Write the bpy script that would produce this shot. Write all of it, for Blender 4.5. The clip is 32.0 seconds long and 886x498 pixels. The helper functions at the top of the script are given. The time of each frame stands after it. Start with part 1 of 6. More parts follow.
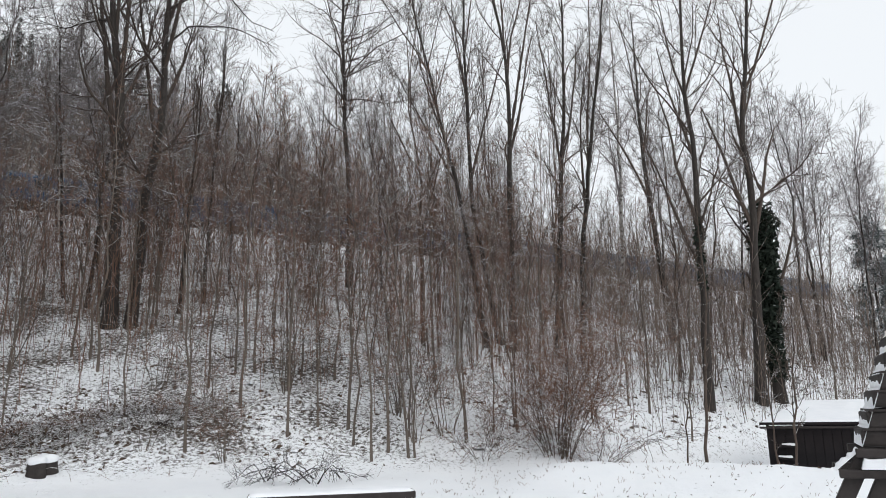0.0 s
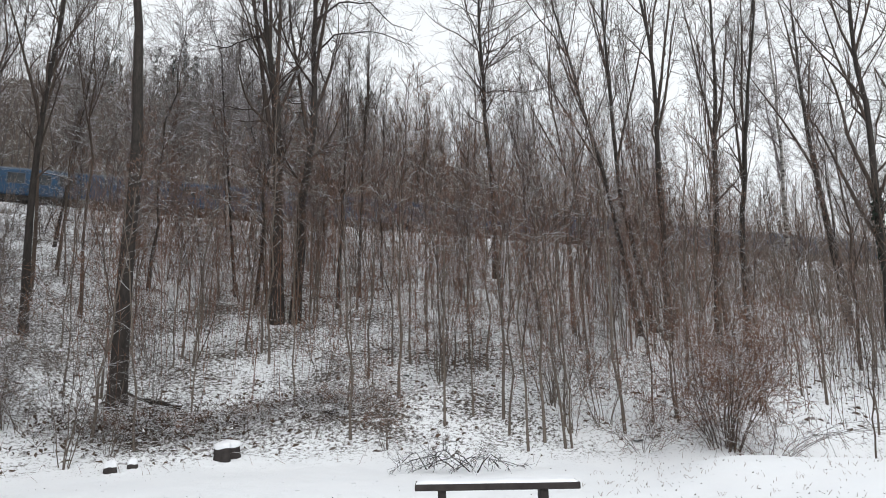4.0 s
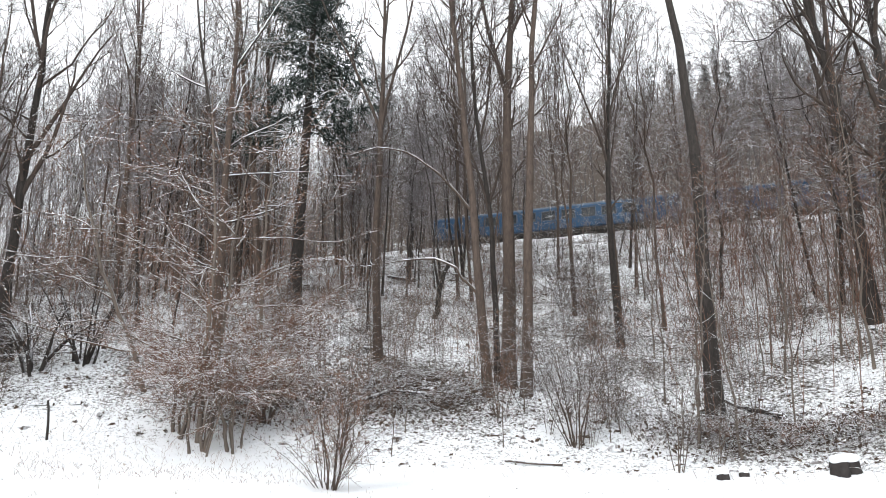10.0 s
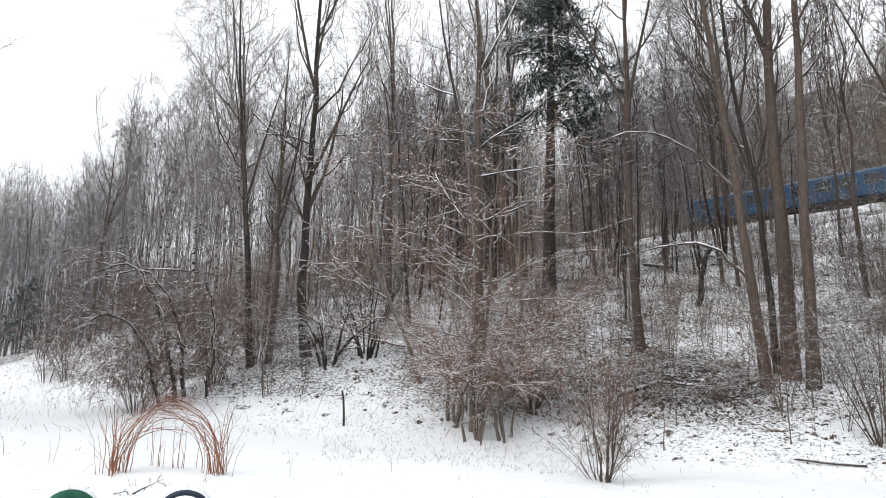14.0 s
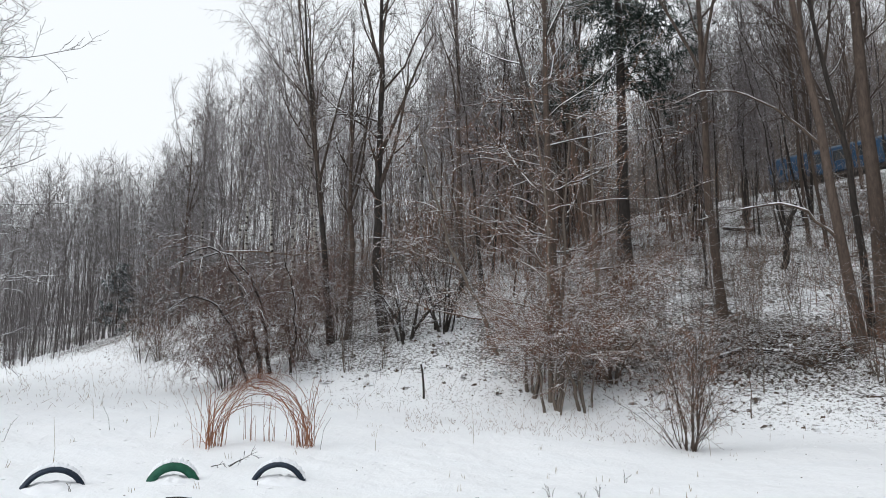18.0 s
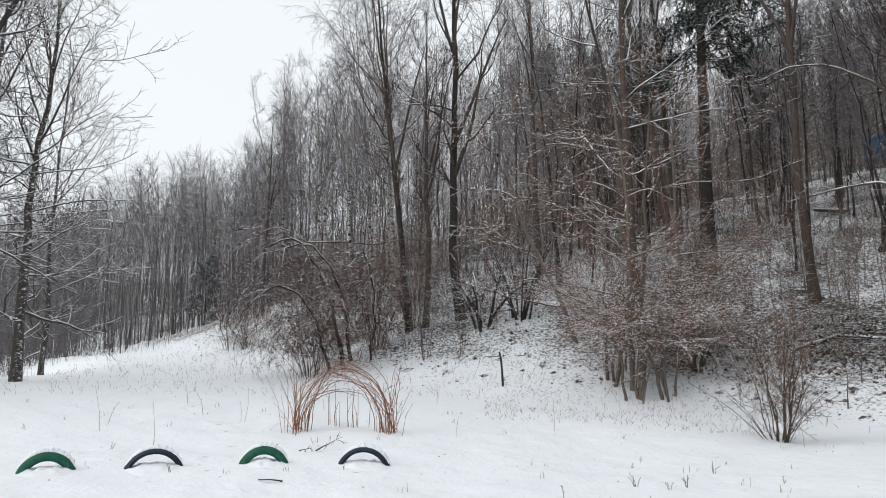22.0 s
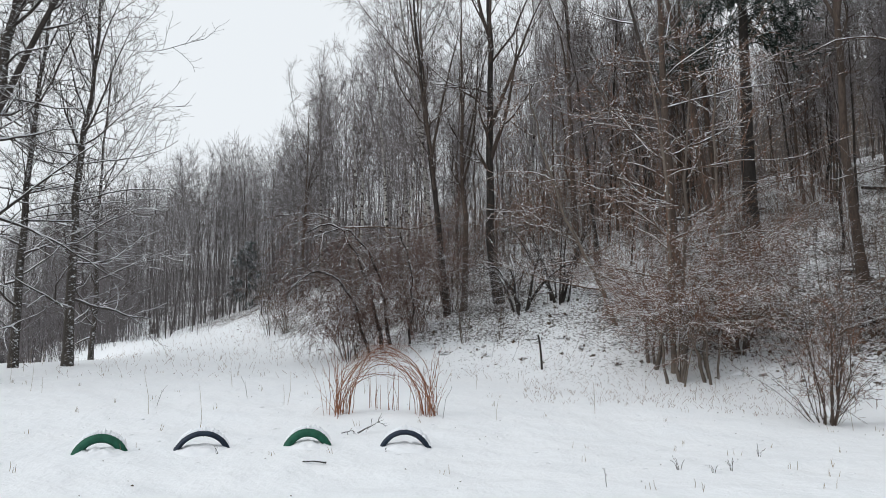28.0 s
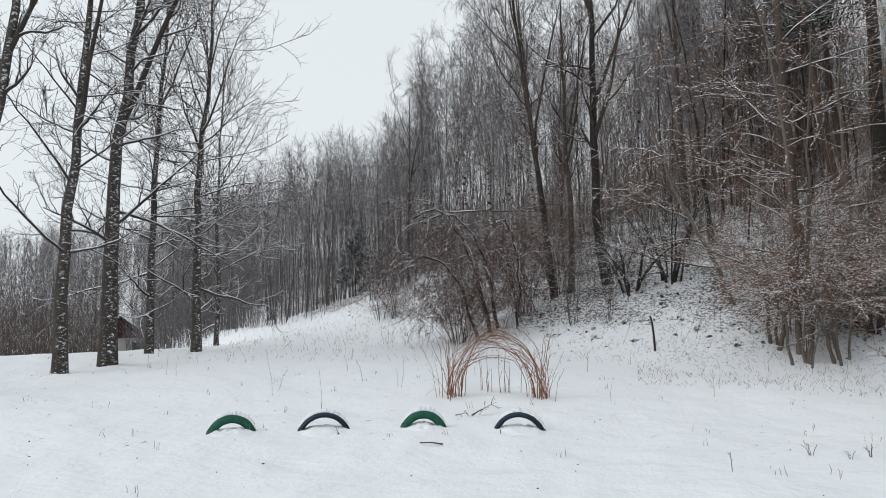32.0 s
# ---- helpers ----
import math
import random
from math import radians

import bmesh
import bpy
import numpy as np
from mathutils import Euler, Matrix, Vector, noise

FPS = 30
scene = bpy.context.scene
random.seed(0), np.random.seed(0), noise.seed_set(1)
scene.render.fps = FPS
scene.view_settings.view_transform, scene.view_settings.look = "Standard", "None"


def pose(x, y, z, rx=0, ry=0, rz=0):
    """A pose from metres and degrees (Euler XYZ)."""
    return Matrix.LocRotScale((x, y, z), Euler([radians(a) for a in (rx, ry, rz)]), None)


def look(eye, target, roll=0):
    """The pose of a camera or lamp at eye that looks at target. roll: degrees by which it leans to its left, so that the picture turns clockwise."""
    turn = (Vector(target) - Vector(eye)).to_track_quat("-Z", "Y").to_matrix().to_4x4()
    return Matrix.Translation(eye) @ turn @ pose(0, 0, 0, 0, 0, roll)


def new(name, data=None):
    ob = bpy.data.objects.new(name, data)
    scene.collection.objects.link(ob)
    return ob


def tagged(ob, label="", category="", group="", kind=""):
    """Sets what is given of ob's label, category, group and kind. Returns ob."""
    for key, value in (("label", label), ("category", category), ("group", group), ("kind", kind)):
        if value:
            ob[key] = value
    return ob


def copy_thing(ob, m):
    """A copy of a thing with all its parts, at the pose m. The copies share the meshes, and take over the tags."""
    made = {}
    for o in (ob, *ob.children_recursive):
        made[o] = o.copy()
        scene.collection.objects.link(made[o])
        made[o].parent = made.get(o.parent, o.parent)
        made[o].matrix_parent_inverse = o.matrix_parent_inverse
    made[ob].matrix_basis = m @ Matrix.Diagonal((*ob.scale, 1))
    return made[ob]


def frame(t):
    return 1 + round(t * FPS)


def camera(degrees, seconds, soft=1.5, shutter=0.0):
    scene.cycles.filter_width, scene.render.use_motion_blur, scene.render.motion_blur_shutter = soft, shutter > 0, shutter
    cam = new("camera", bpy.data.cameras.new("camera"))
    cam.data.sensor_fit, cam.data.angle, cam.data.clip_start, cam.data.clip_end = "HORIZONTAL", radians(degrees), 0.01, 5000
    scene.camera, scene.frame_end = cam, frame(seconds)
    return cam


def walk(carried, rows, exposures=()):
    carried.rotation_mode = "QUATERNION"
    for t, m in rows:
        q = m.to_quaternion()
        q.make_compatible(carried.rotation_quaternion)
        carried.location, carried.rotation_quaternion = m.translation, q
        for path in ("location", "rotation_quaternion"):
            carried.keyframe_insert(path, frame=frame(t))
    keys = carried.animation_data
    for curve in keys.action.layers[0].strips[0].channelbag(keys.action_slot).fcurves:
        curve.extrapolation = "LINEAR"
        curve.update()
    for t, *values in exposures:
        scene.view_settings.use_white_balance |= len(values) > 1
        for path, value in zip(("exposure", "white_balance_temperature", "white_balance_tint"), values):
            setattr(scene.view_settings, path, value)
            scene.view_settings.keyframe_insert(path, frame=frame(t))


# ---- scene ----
# ---------------------------------------------------------------- camera
cam = camera(63.51, 32.0, soft=0.95)
EYE, ARM = 1.6, 0.6
TURNS = (
    # seconds, turn to the left, tilt up, lean to the left (degrees)
    (0, 0, 12.45, -1.09), (0.5, 0.63, 12.33, -1.09), (1, 1.36, 12.4, -1.2), (1.5, 2.3, 12.19, -1.17), (2, 3.84, 12.08, -1.15), (2.5, 5.7, 12.09, -1),
    (3, 7.88, 12.17, -0.96), (3.5, 9.69, 11.95, -0.94), (5.5, 20.21, 12.47, -1.3), (6, 24.04, 12.56, -1.35), (6.5, 28.48, 12.51, -1.64),
    (7, 32.07, 12.6, -1.63), (7.5, 35.83, 12.78, -1.47), (8, 39.61, 12.76, -0.95), (8.5, 43.77, 13.78, -0.94), (9, 48, 14.16, -0.16),
    (9.5, 51.68, 13.48, -0.3), (10, 55.11, 12.96, -0.05), (10.5, 58.08, 12.6, 0.15), (11, 61.29, 12.64, 0.43), (11.5, 64.46, 12.71, 1.02),
    (12, 67.52, 12.79, 0.91), (12.5, 70.19, 12.3, 1.34), (13, 72.37, 11.93, 1.2), (13.5, 74.08, 12.11, 0.83), (14, 75.19, 12.22, 0.57),
    (14.5, 75.65, 12.17, 0.27), (16.5, 78.08, 10.43, -1.03), (17, 79.15, 10.32, -0.89), (17.5, 80.03, 10.2, -0.94), (18, 80.95, 10.07, -0.56),
    (18.5, 81.73, 9.88, -0.41), (19, 82.46, 10.04, 0.28), (19.5, 83.81, 9.87, 0.33), (20, 84.71, 9.89, 0.19), (20.5, 85.19, 9.76, 0.04),
    (21, 85.95, 9.86, -0.01), (21.5, 86.36, 9.34, -0.22), (22, 87, 9.16, -0.42), (22.5, 87.29, 9.09, -0.72), (23, 87.74, 9.31, -0.87),
    (23.5, 87.8, 9.44, -1.11), (24, 88.25, 9.2, -1.31), (24.5, 88.31, 9, -1.33), (26.5, 88.61, 8.37, -1.05), (27, 88.98, 8.47, -0.87),
    (27.5, 89.47, 8.14, -0.69), (28, 89.95, 7.89, -0.67), (28.5, 90.9, 7.72, -0.78), (29, 91.65, 7.37, -1.02), (29.5, 92.89, 7.29, -0.94),
    (30, 94.45, 6.71, -0.91), (30.5, 96.04, 6.64, -0.88), (31, 97.29, 6.92, -1.03), (31.5, 97.74, 6.91, -1.19), (32, 98.23, 6.71, -1.34),
)
walk(cam, [(t, pose(-ARM * math.sin(radians(a)), ARM * math.cos(radians(a)), EYE, 90 + b, 0, a) @ pose(0, 0, 0, 0, 0, c)) for t, a, b, c in TURNS],
     exposures=[(0, 0.20, 6500, 10), (3, 0.25, 6520, 10), (6, 0.58, 6540, 10), (9, 0.92, 6530, 10), (11, 0.95, 6520, 10), (13, 0.87, 6530, 10), (14.5, 0.60, 6580, 10), (17, 0.33, 6500, 10), (19, 0.25, 6480, 9), (24, 0.21, 6470, 9), (28, 0.12, 6460, 9), (30, 0.13, 6460, 9), (32, 0.03, 6430, 8)])

# ---------------------------------------------------------------- overcast sky and a veiled sun
SUN_UP, SUN_TURN = 38, 160
world = bpy.data.worlds.new("overcast")
scene.world = world
world.use_nodes = True
wn, wl = world.node_tree.nodes, world.node_tree.links
sky = wn.new("ShaderNodeTexSky")
sky.sky_type, sky.sun_disc = "NISHITA", False
sky.sun_elevation, sky.sun_rotation = radians(SUN_UP), radians(SUN_TURN)
sky.dust_density, sky.air_density = 4.0, 1.0
grey = wn.new("ShaderNodeHueSaturation")
grey.inputs["Saturation"].default_value = 0.12
veil = wn.new("ShaderNodeMixRGB")
veil.inputs[0].default_value = 0.85
veil.inputs[2].default_value = (8.6, 9.0, 9.4, 1)
wl.new(sky.outputs[0], grey.inputs["Color"])
wl.new(grey.outputs[0], veil.inputs[1])
wl.new(veil.outputs[0], wn["Background"].inputs[0])
wn["Background"].inputs[1].default_value = 0.1
sun_data = bpy.data.lights.new("veiled_sun", "SUN")
sun_data.energy, sun_data.angle, sun_data.color = 0.5, radians(40), (1.0, 0.97, 0.93)
sun = new("veiled_sun", sun_data)
sun.matrix_world = look((0, 0, 80), (-80 * math.sin(radians(SUN_TURN)), -80 * math.cos(radians(SUN_TURN)), 80 - 80 * math.tan(radians(SUN_UP))))


# ---------------------------------------------------------------- materials
def material(name, rough=0.8, metal=0.0):
    m = bpy.data.materials.new(name)
    m.use_nodes = True
    b = m.node_tree.nodes["Principled BSDF"]
    b.inputs["Roughness"].default_value, b.inputs["Metallic"].default_value = rough, metal
    b.inputs["Specular IOR Level"].default_value = 0.3
    return m, m.node_tree.nodes, m.node_tree.links, b


def noise_node(n, l, scale, detail=4, rough=0.6, coords="Object", stretch=(1, 1, 1)):
    c, mp, t = n.new("ShaderNodeTexCoord"), n.new("ShaderNodeMapping"), n.new("ShaderNodeTexNoise")
    mp.inputs["Scale"].default_value = stretch
    t.inputs["Scale"].default_value, t.inputs["Detail"].default_value, t.inputs["Roughness"].default_value = scale, detail, rough
    l.new(c.outputs[coords], mp.inputs[0])
    l.new(mp.outputs[0], t.inputs["Vector"])
    return t.outputs["Fac"]


def ramp(n, l, fac, *stops):
    r = n.new("ShaderNodeValToRGB")
    e = r.color_ramp.elements
    while len(e) < len(stops):
        e.new(0.5)
    for k, (p, c) in zip(e, stops):
        k.position, k.color = p, (*c, 1) if len(c) == 3 else c
    l.new(fac, r.inputs[0])
    return r.outputs[0]


def maths(n, l, op, a, b=0.0):
    k = n.new("ShaderNodeMath")
    k.operation = op
    for s, v in zip(k.inputs, (a, b)):
        if isinstance(v, (int, float)):
            s.default_value = v
        else:
            l.new(v, s)
    return k.outputs[0]


def mix(n, l, fac, a, b):
    k = n.new("ShaderNodeMixRGB")
    for s, v in zip(k.inputs, (fac, a, b)):
        if isinstance(v, (int, float)):
            s.default_value = v
        elif isinstance(v, tuple):
            s.default_value = (*v, 1)
        else:
            l.new(v, s)
    return k.outputs[0]


def bump(n, l, b, height, strength=0.4, distance=0.02):
    k = n.new("ShaderNodeBump")
    k.inputs["Strength"].default_value, k.inputs["Distance"].default_value = strength, distance
    l.new(height, k.inputs["Height"])
    l.new(k.outputs[0], b.inputs["Normal"])


SNOW = (0.82, 0.84, 0.87)


def upward(n, l, low, high):
    """How far a surface faces up, from 0 at low to 1 at high."""
    g, s = n.new("ShaderNodeNewGeometry"), n.new("ShaderNodeSeparateXYZ")
    l.new(g.outputs["Normal"], s.inputs[0])
    k = n.new("ShaderNodeMapRange")
    k.inputs[1].default_value, k.inputs[2].default_value = low, high
    l.new(s.outputs[2], k.inputs[0])
    return k.outputs[0]


def wood_material(name, dark, light, snow_low, snow_high, patch=0.5, grain=14, wind=0.0, marks=None):
    """Bark or twigs, with snow lying where they face up and, by wind, blown on to one side."""
    m, n, l, b = material(name, 0.9)
    col = ramp(n, l, noise_node(n, l, grain, 6, 0.7, "Object", (1, 1, 0.25)), (0.3, dark), (0.7, light))
    rnd = n.new("ShaderNodeObjectInfo")
    col = mix(n, l, maths(n, l, "MULTIPLY", rnd.outputs["Random"], 0.35), col, tuple(0.6 * c for c in dark))
    if marks:
        col = mix(n, l, ramp(n, l, noise_node(n, l, 3.5, 4, 0.6, "Object", (1, 1, 3)), (0.52, (0, 0, 0)), (0.58, (1, 1, 1))), col, marks)
    lay = maths(n, l, "MULTIPLY", upward(n, l, snow_low, snow_high), ramp(n, l, noise_node(n, l, 1.7, 3), (patch - 0.05, (0, 0, 0)), (patch + 0.03, (1, 1, 1))))
    if wind:
        g, d = n.new("ShaderNodeNewGeometry"), n.new("ShaderNodeVectorMath")
        d.operation = "DOT_PRODUCT"
        d.inputs[1].default_value = (0.62, 0.77, 0.15)
        l.new(g.outputs["Normal"], d.inputs[0])
        side = maths(n, l, "MULTIPLY", ramp(n, l, d.outputs["Value"], (0.5, (0, 0, 0)), (0.95, (1, 1, 1))),
                     ramp(n, l, noise_node(n, l, 9.0, 6, 0.75, "Object", (1, 1, 2.2)), (0.62 - wind, (0, 0, 0)), (0.68 - wind, (1, 1, 1))))
        lay = maths(n, l, "MAXIMUM", lay, side)
    l.new(mix(n, l, lay, col, SNOW), b.inputs["Base Color"])
    bump(n, l, b, noise_node(n, l, grain * 2, 5, 0.7, "Object", (1, 1, 0.2)), 0.7, 0.02)
    return m


BARK = wood_material("grey_brown_bark", (0.054, 0.04, 0.0325), (0.136, 0.102, 0.083), 0.3, 0.65, 0.47)
BARK_TAN = wood_material("tan_grey_bark", (0.105, 0.085, 0.071), (0.2, 0.165, 0.138), 0.25, 0.6, 0.45)
BARK_DARK = wood_material("dark_bark", (0.02, 0.0175, 0.016), (0.066, 0.055, 0.048), 0.25, 0.6, 0.45)
BARK_WIND = wood_material("snow_blown_bark", (0.032, 0.028, 0.025), (0.095, 0.08, 0.068), 0.2, 0.6, 0.42, wind=0.07)
BARK_BIRCH = wood_material("birch_bark", (0.3, 0.28, 0.26), (0.5, 0.48, 0.45), 0.3, 0.7, 0.5, marks=(0.03, 0.027, 0.025))
TWIG = wood_material("brown_twigs", (0.045, 0.036, 0.032), (0.115, 0.089, 0.077), 0.45, 0.75, 0.53, 6)
TWIG_RED = wood_material("red_brown_twigs", (0.125, 0.066, 0.043), (0.27, 0.148, 0.098), 0.5, 0.8, 0.55, 6)
TWIG_DARK = wood_material("dark_twigs", (0.045, 0.036, 0.033), (0.11, 0.085, 0.075), 0.45, 0.75, 0.53, 6)
# birch twigs' own grey, with haze over the wood painted in: lighter and bluer
TWIG_BIRCH = wood_material("hazed_grey_birch_twigs", (0.125, 0.109, 0.11), (0.265, 0.234, 0.234), 0.45, 0.75, 0.53, 6)
TWIG_TAN = wood_material("tan_snowy_twigs", (0.185, 0.113, 0.072), (0.35, 0.225, 0.147), 0.35, 0.6, 0.53, 6)
TWIG_RUST = wood_material("rust_brown_twigs", (0.12, 0.076, 0.058), (0.25, 0.16, 0.12), 0.4, 0.6, 0.56, 6)
THICKET_RED = wood_material("red_thicket_stems", (0.15, 0.08, 0.055), (0.28, 0.158, 0.112), 0.4, 0.7, 0.56, 4)
TWIG_SNOW = wood_material("snowy_twigs", (0.13, 0.092, 0.068), (0.27, 0.195, 0.145), 0.2, 0.4, 0.48, 6)
# far wood and trunks: aerial haze painted in as paler, cooler base colours
FAR_WOOD = wood_material("hazed_distant_wood", (0.11, 0.1, 0.103), (0.245, 0.222, 0.222), 0.3, 0.8, 0.52, 3)
FAR_TRUNK = wood_material("hazed_distant_trunks", (0.062, 0.055, 0.054), (0.15, 0.135, 0.13), 0.3, 0.8, 0.5, 3)
BRANCH = wood_material("snow_lined_branches", (0.045, 0.035, 0.03), (0.11, 0.083, 0.068), 0.4, 0.7, 0.47, 9)
BRANCH_DARK = wood_material("snow_lined_dark_branches", (0.038, 0.03, 0.026), (0.09, 0.068, 0.057), 0.4, 0.7, 0.48, 9)
BRANCH_WHITE = wood_material("snow_laden_branches", (0.035, 0.03, 0.028), (0.085, 0.07, 0.06), 0.1, 0.4, 0.38, 9)
SNOWY = {"brown_twigs": BRANCH, "snowy_twigs": BRANCH, "red_brown_twigs": BRANCH, "tan_snowy_twigs": TWIG_TAN, "rust_brown_twigs": TWIG_RUST, "dark_twigs": BRANCH_DARK}
BACK_WOOD = wood_material("hill_wood", (0.085, 0.067, 0.058), (0.2, 0.156, 0.134), 0.1, 0.6, 0.5, 3)
CANE = wood_material("willow_canes", (0.16, 0.062, 0.033), (0.40, 0.185, 0.10), 0.5, 0.9, 0.55, 8)


def needle_material(name, dark, light, low, high):
    m, n, l, b = material(name, 0.7)
    col = ramp(n, l, noise_node(n, l, 5, 4), (0.3, dark), (0.7, light))
    lay = maths(n, l, "MULTIPLY", upward(n, l, low, high), ramp(n, l, noise_node(n, l, 2.2, 4), (0.42, (0, 0, 0)), (0.56, (1, 1, 1))))
    l.new(mix(n, l, lay, col, SNOW), b.inputs["Base Color"])
    return m


NEEDLE = needle_material("spruce_needles", (0.01, 0.019, 0.016), (0.034, 0.052, 0.044), 0.5, 0.95)
NEEDLE_SNOW = needle_material("snowy_needles", (0.02, 0.035, 0.035), (0.06, 0.085, 0.085), 0.05, 0.55)
IVY = needle_material("ivy_leaves", (0.006, 0.012, 0.008), (0.018, 0.028, 0.017), 0.88, 1.0)


def ground_material():
    m, n, l, b = material("snowy_ground", 0.85)
    a = n.new("ShaderNodeAttribute")
    a.attribute_name = "bare"
    fine = noise_node(n, l, 10.0, 8, 0.76)
    broad = noise_node(n, l, 0.35, 4, 0.6)
    litter = ramp(n, l, noise_node(n, l, 9, 5, 0.7), (0.3, (0.022, 0.017, 0.014)), (0.7, (0.10, 0.075, 0.056)))
    level = maths(n, l, "ADD", maths(n, l, "MULTIPLY", fine, 0.72), maths(n, l, "MULTIPLY", broad, 0.28))
    level = maths(n, l, "ADD", level, maths(n, l, "MULTIPLY", maths(n, l, "SUBTRACT", a.outputs["Fac"], 0.5), 0.36))
    bare = ramp(n, l, level, (0.52, (0, 0, 0)), (0.6, (1, 1, 1)))
    white = mix(n, l, noise_node(n, l, 0.9, 5), (0.83, 0.855, 0.885), (0.9, 0.91, 0.925))
    l.new(mix(n, l, bare, white, litter), b.inputs["Base Color"])
    bump(n, l, b, maths(n, l, "ADD", noise_node(n, l, 3.0, 6, 0.65), maths(n, l, "MULTIPLY", noise_node(n, l, 18, 4, 0.6), 0.12)), 0.7, 0.07)
    return m


GROUND = ground_material()


def plain_material(name, dark, light, rough=0.7, scale=6, metal=0.0, relief=0.3, snow=None):
    m, n, l, b = material(name, rough, metal)
    col = ramp(n, l, noise_node(n, l, scale, 6, 0.65), (0.3, dark), (0.7, light))
    if snow is not None:
        lay = maths(n, l, "MULTIPLY", upward(n, l, snow, snow + 0.3), ramp(n, l, noise_node(n, l, 6, 4), (0.36, (0, 0, 0)), (0.46, (1, 1, 1))))
        col = mix(n, l, lay, col, SNOW)
    l.new(col, b.inputs["Base Color"])
    bump(n, l, b, noise_node(n, l, scale * 4, 5), relief, 0.01)
    return m


SNOW_CAP = plain_material("fresh_snow", (0.8, 0.82, 0.85), (0.88, 0.89, 0.91), 0.8, 3, 0, 0.5)
RUBBER_GREEN = plain_material("green_painted_rubber", (0.006, 0.058, 0.034), (0.016, 0.115, 0.068), 0.55, 9)
RUBBER_BLUE = plain_material("dark_blue_rubber", (0.012, 0.02, 0.035), (0.03, 0.045, 0.07), 0.55, 9)
PLANK_DARK = plain_material("dark_stained_wood", (0.018, 0.015, 0.014), (0.05, 0.042, 0.04), 0.75, 5)
SHED_WOOD = plain_material("shed_boards", (0.006, 0.006, 0.008), (0.024, 0.018, 0.018), 0.85, 1.6)
TRAIN_BLUE = plain_material("train_blue_paint", (0.011, 0.046, 0.1), (0.025, 0.075, 0.145), 0.5, 2)
TRAIN_GREY = plain_material("train_grey_roof", (0.05, 0.07, 0.1), (0.1, 0.13, 0.17), 0.7, 2)
POLE_GREY = plain_material("weathered_pole", (0.2, 0.2, 0.2), (0.34, 0.34, 0.33), 0.8, 4)
TRAIN_DARK = plain_material("train_underframe", (0.02, 0.02, 0.02), (0.06, 0.055, 0.05), 0.8, 3)
TRAIN_GLASS = plain_material("train_window_glass", (0.02, 0.025, 0.03), (0.05, 0.055, 0.06), 0.08, 2, 0, 0.0)
STEEL = plain_material("rail_steel", (0.1, 0.08, 0.07), (0.2, 0.17, 0.15), 0.5, 6, 0.6)
HOUSE_WALL = plain_material("house_render", (0.42, 0.4, 0.38), (0.55, 0.53, 0.5), 0.9, 2)
HOUSE_GABLE = plain_material("red_gable_boards", (0.05, 0.028, 0.024), (0.09, 0.048, 0.04), 0.85, 3)
DEAD_GRASS = plain_material("dead_grass", (0.16, 0.11, 0.07), (0.36, 0.27, 0.17), 0.9, 4)
THICKET = wood_material("thicket_stems", (0.115, 0.088, 0.073), (0.26, 0.2, 0.165), 0.3, 0.7, 0.54, 4)
LITTER = plain_material("leaf_litter", (0.035, 0.026, 0.021), (0.13, 0.09, 0.066), 0.95, 7, 0, 0.3, 0.35)


# ---------------------------------------------------------------- mesh tools
def mesh_from(name, verts, faces, mat, smooth=True):
    """A mesh from arrays: vertices (n, 3) and a list of face arrays (m, 3) or (m, 4)."""
    me = bpy.data.meshes.new(name)
    verts = np.asarray(verts, dtype=np.float32)
    loops = np.concatenate([f.ravel() for f in faces]).astype(np.int32)
    sizes = np.concatenate([np.full(len(f), f.shape[1]) for f in faces]).astype(np.int32)
    me.vertices.add(len(verts))
    me.vertices.foreach_set("co", verts.ravel())
    me.loops.add(len(loops))
    me.loops.foreach_set("vertex_index", loops)
    me.polygons.add(len(sizes))
    me.polygons.foreach_set("loop_start", np.concatenate([[0], np.cumsum(sizes)[:-1]]).astype(np.int32))
    me.polygons.foreach_set("loop_total", sizes)
    me.polygons.foreach_set("use_smooth", np.full(len(sizes), smooth))
    me.update(calc_edges=True)
    if isinstance(mat, (list, tuple)):          # one material for each set of faces
        kinds = list(dict.fromkeys(mat))
        for k in kinds:
            me.materials.append(k)
        me.polygons.foreach_set("material_index", np.concatenate([np.full(len(f), kinds.index(k)) for f, k in zip(faces, mat)]).astype(np.int32))
    else:
        me.materials.append(mat)
    return me


def tubes(pts, rad, sides):
    """Tubes along polylines: pts (n, k, 3), rad (n, k)."""
    n, k, _ = pts.shape
    tan = np.gradient(pts, axis=1)
    tan /= np.linalg.norm(tan, axis=2, keepdims=True) + 1e-9
    ref = np.where(np.abs(tan[:, :1, 2:3]) > 0.8, np.array([[[1.0, 0.1, 0.0]]]), np.array([[[0.0, 0.1, 1.0]]]))
    a = np.cross(tan, np.broadcast_to(ref, tan.shape))
    a /= np.linalg.norm(a, axis=2, keepdims=True) + 1e-9
    b = np.cross(tan, a)
    ang = np.arange(sides) * 2 * np.pi / sides + 0.5
    ring = a[:, :, None] * np.cos(ang)[None, None, :, None] + b[:, :, None] * np.sin(ang)[None, None, :, None]
    v = pts[:, :, None] + ring * rad[:, :, None, None]
    i = np.arange(n * k * sides).reshape(n, k, sides)
    j = np.roll(i, -1, axis=2)
    f = np.stack([i[:, :-1], j[:, :-1], j[:, 1:], i[:, 1:]], -1).reshape(-1, 4)
    return v.reshape(-1, 3), f


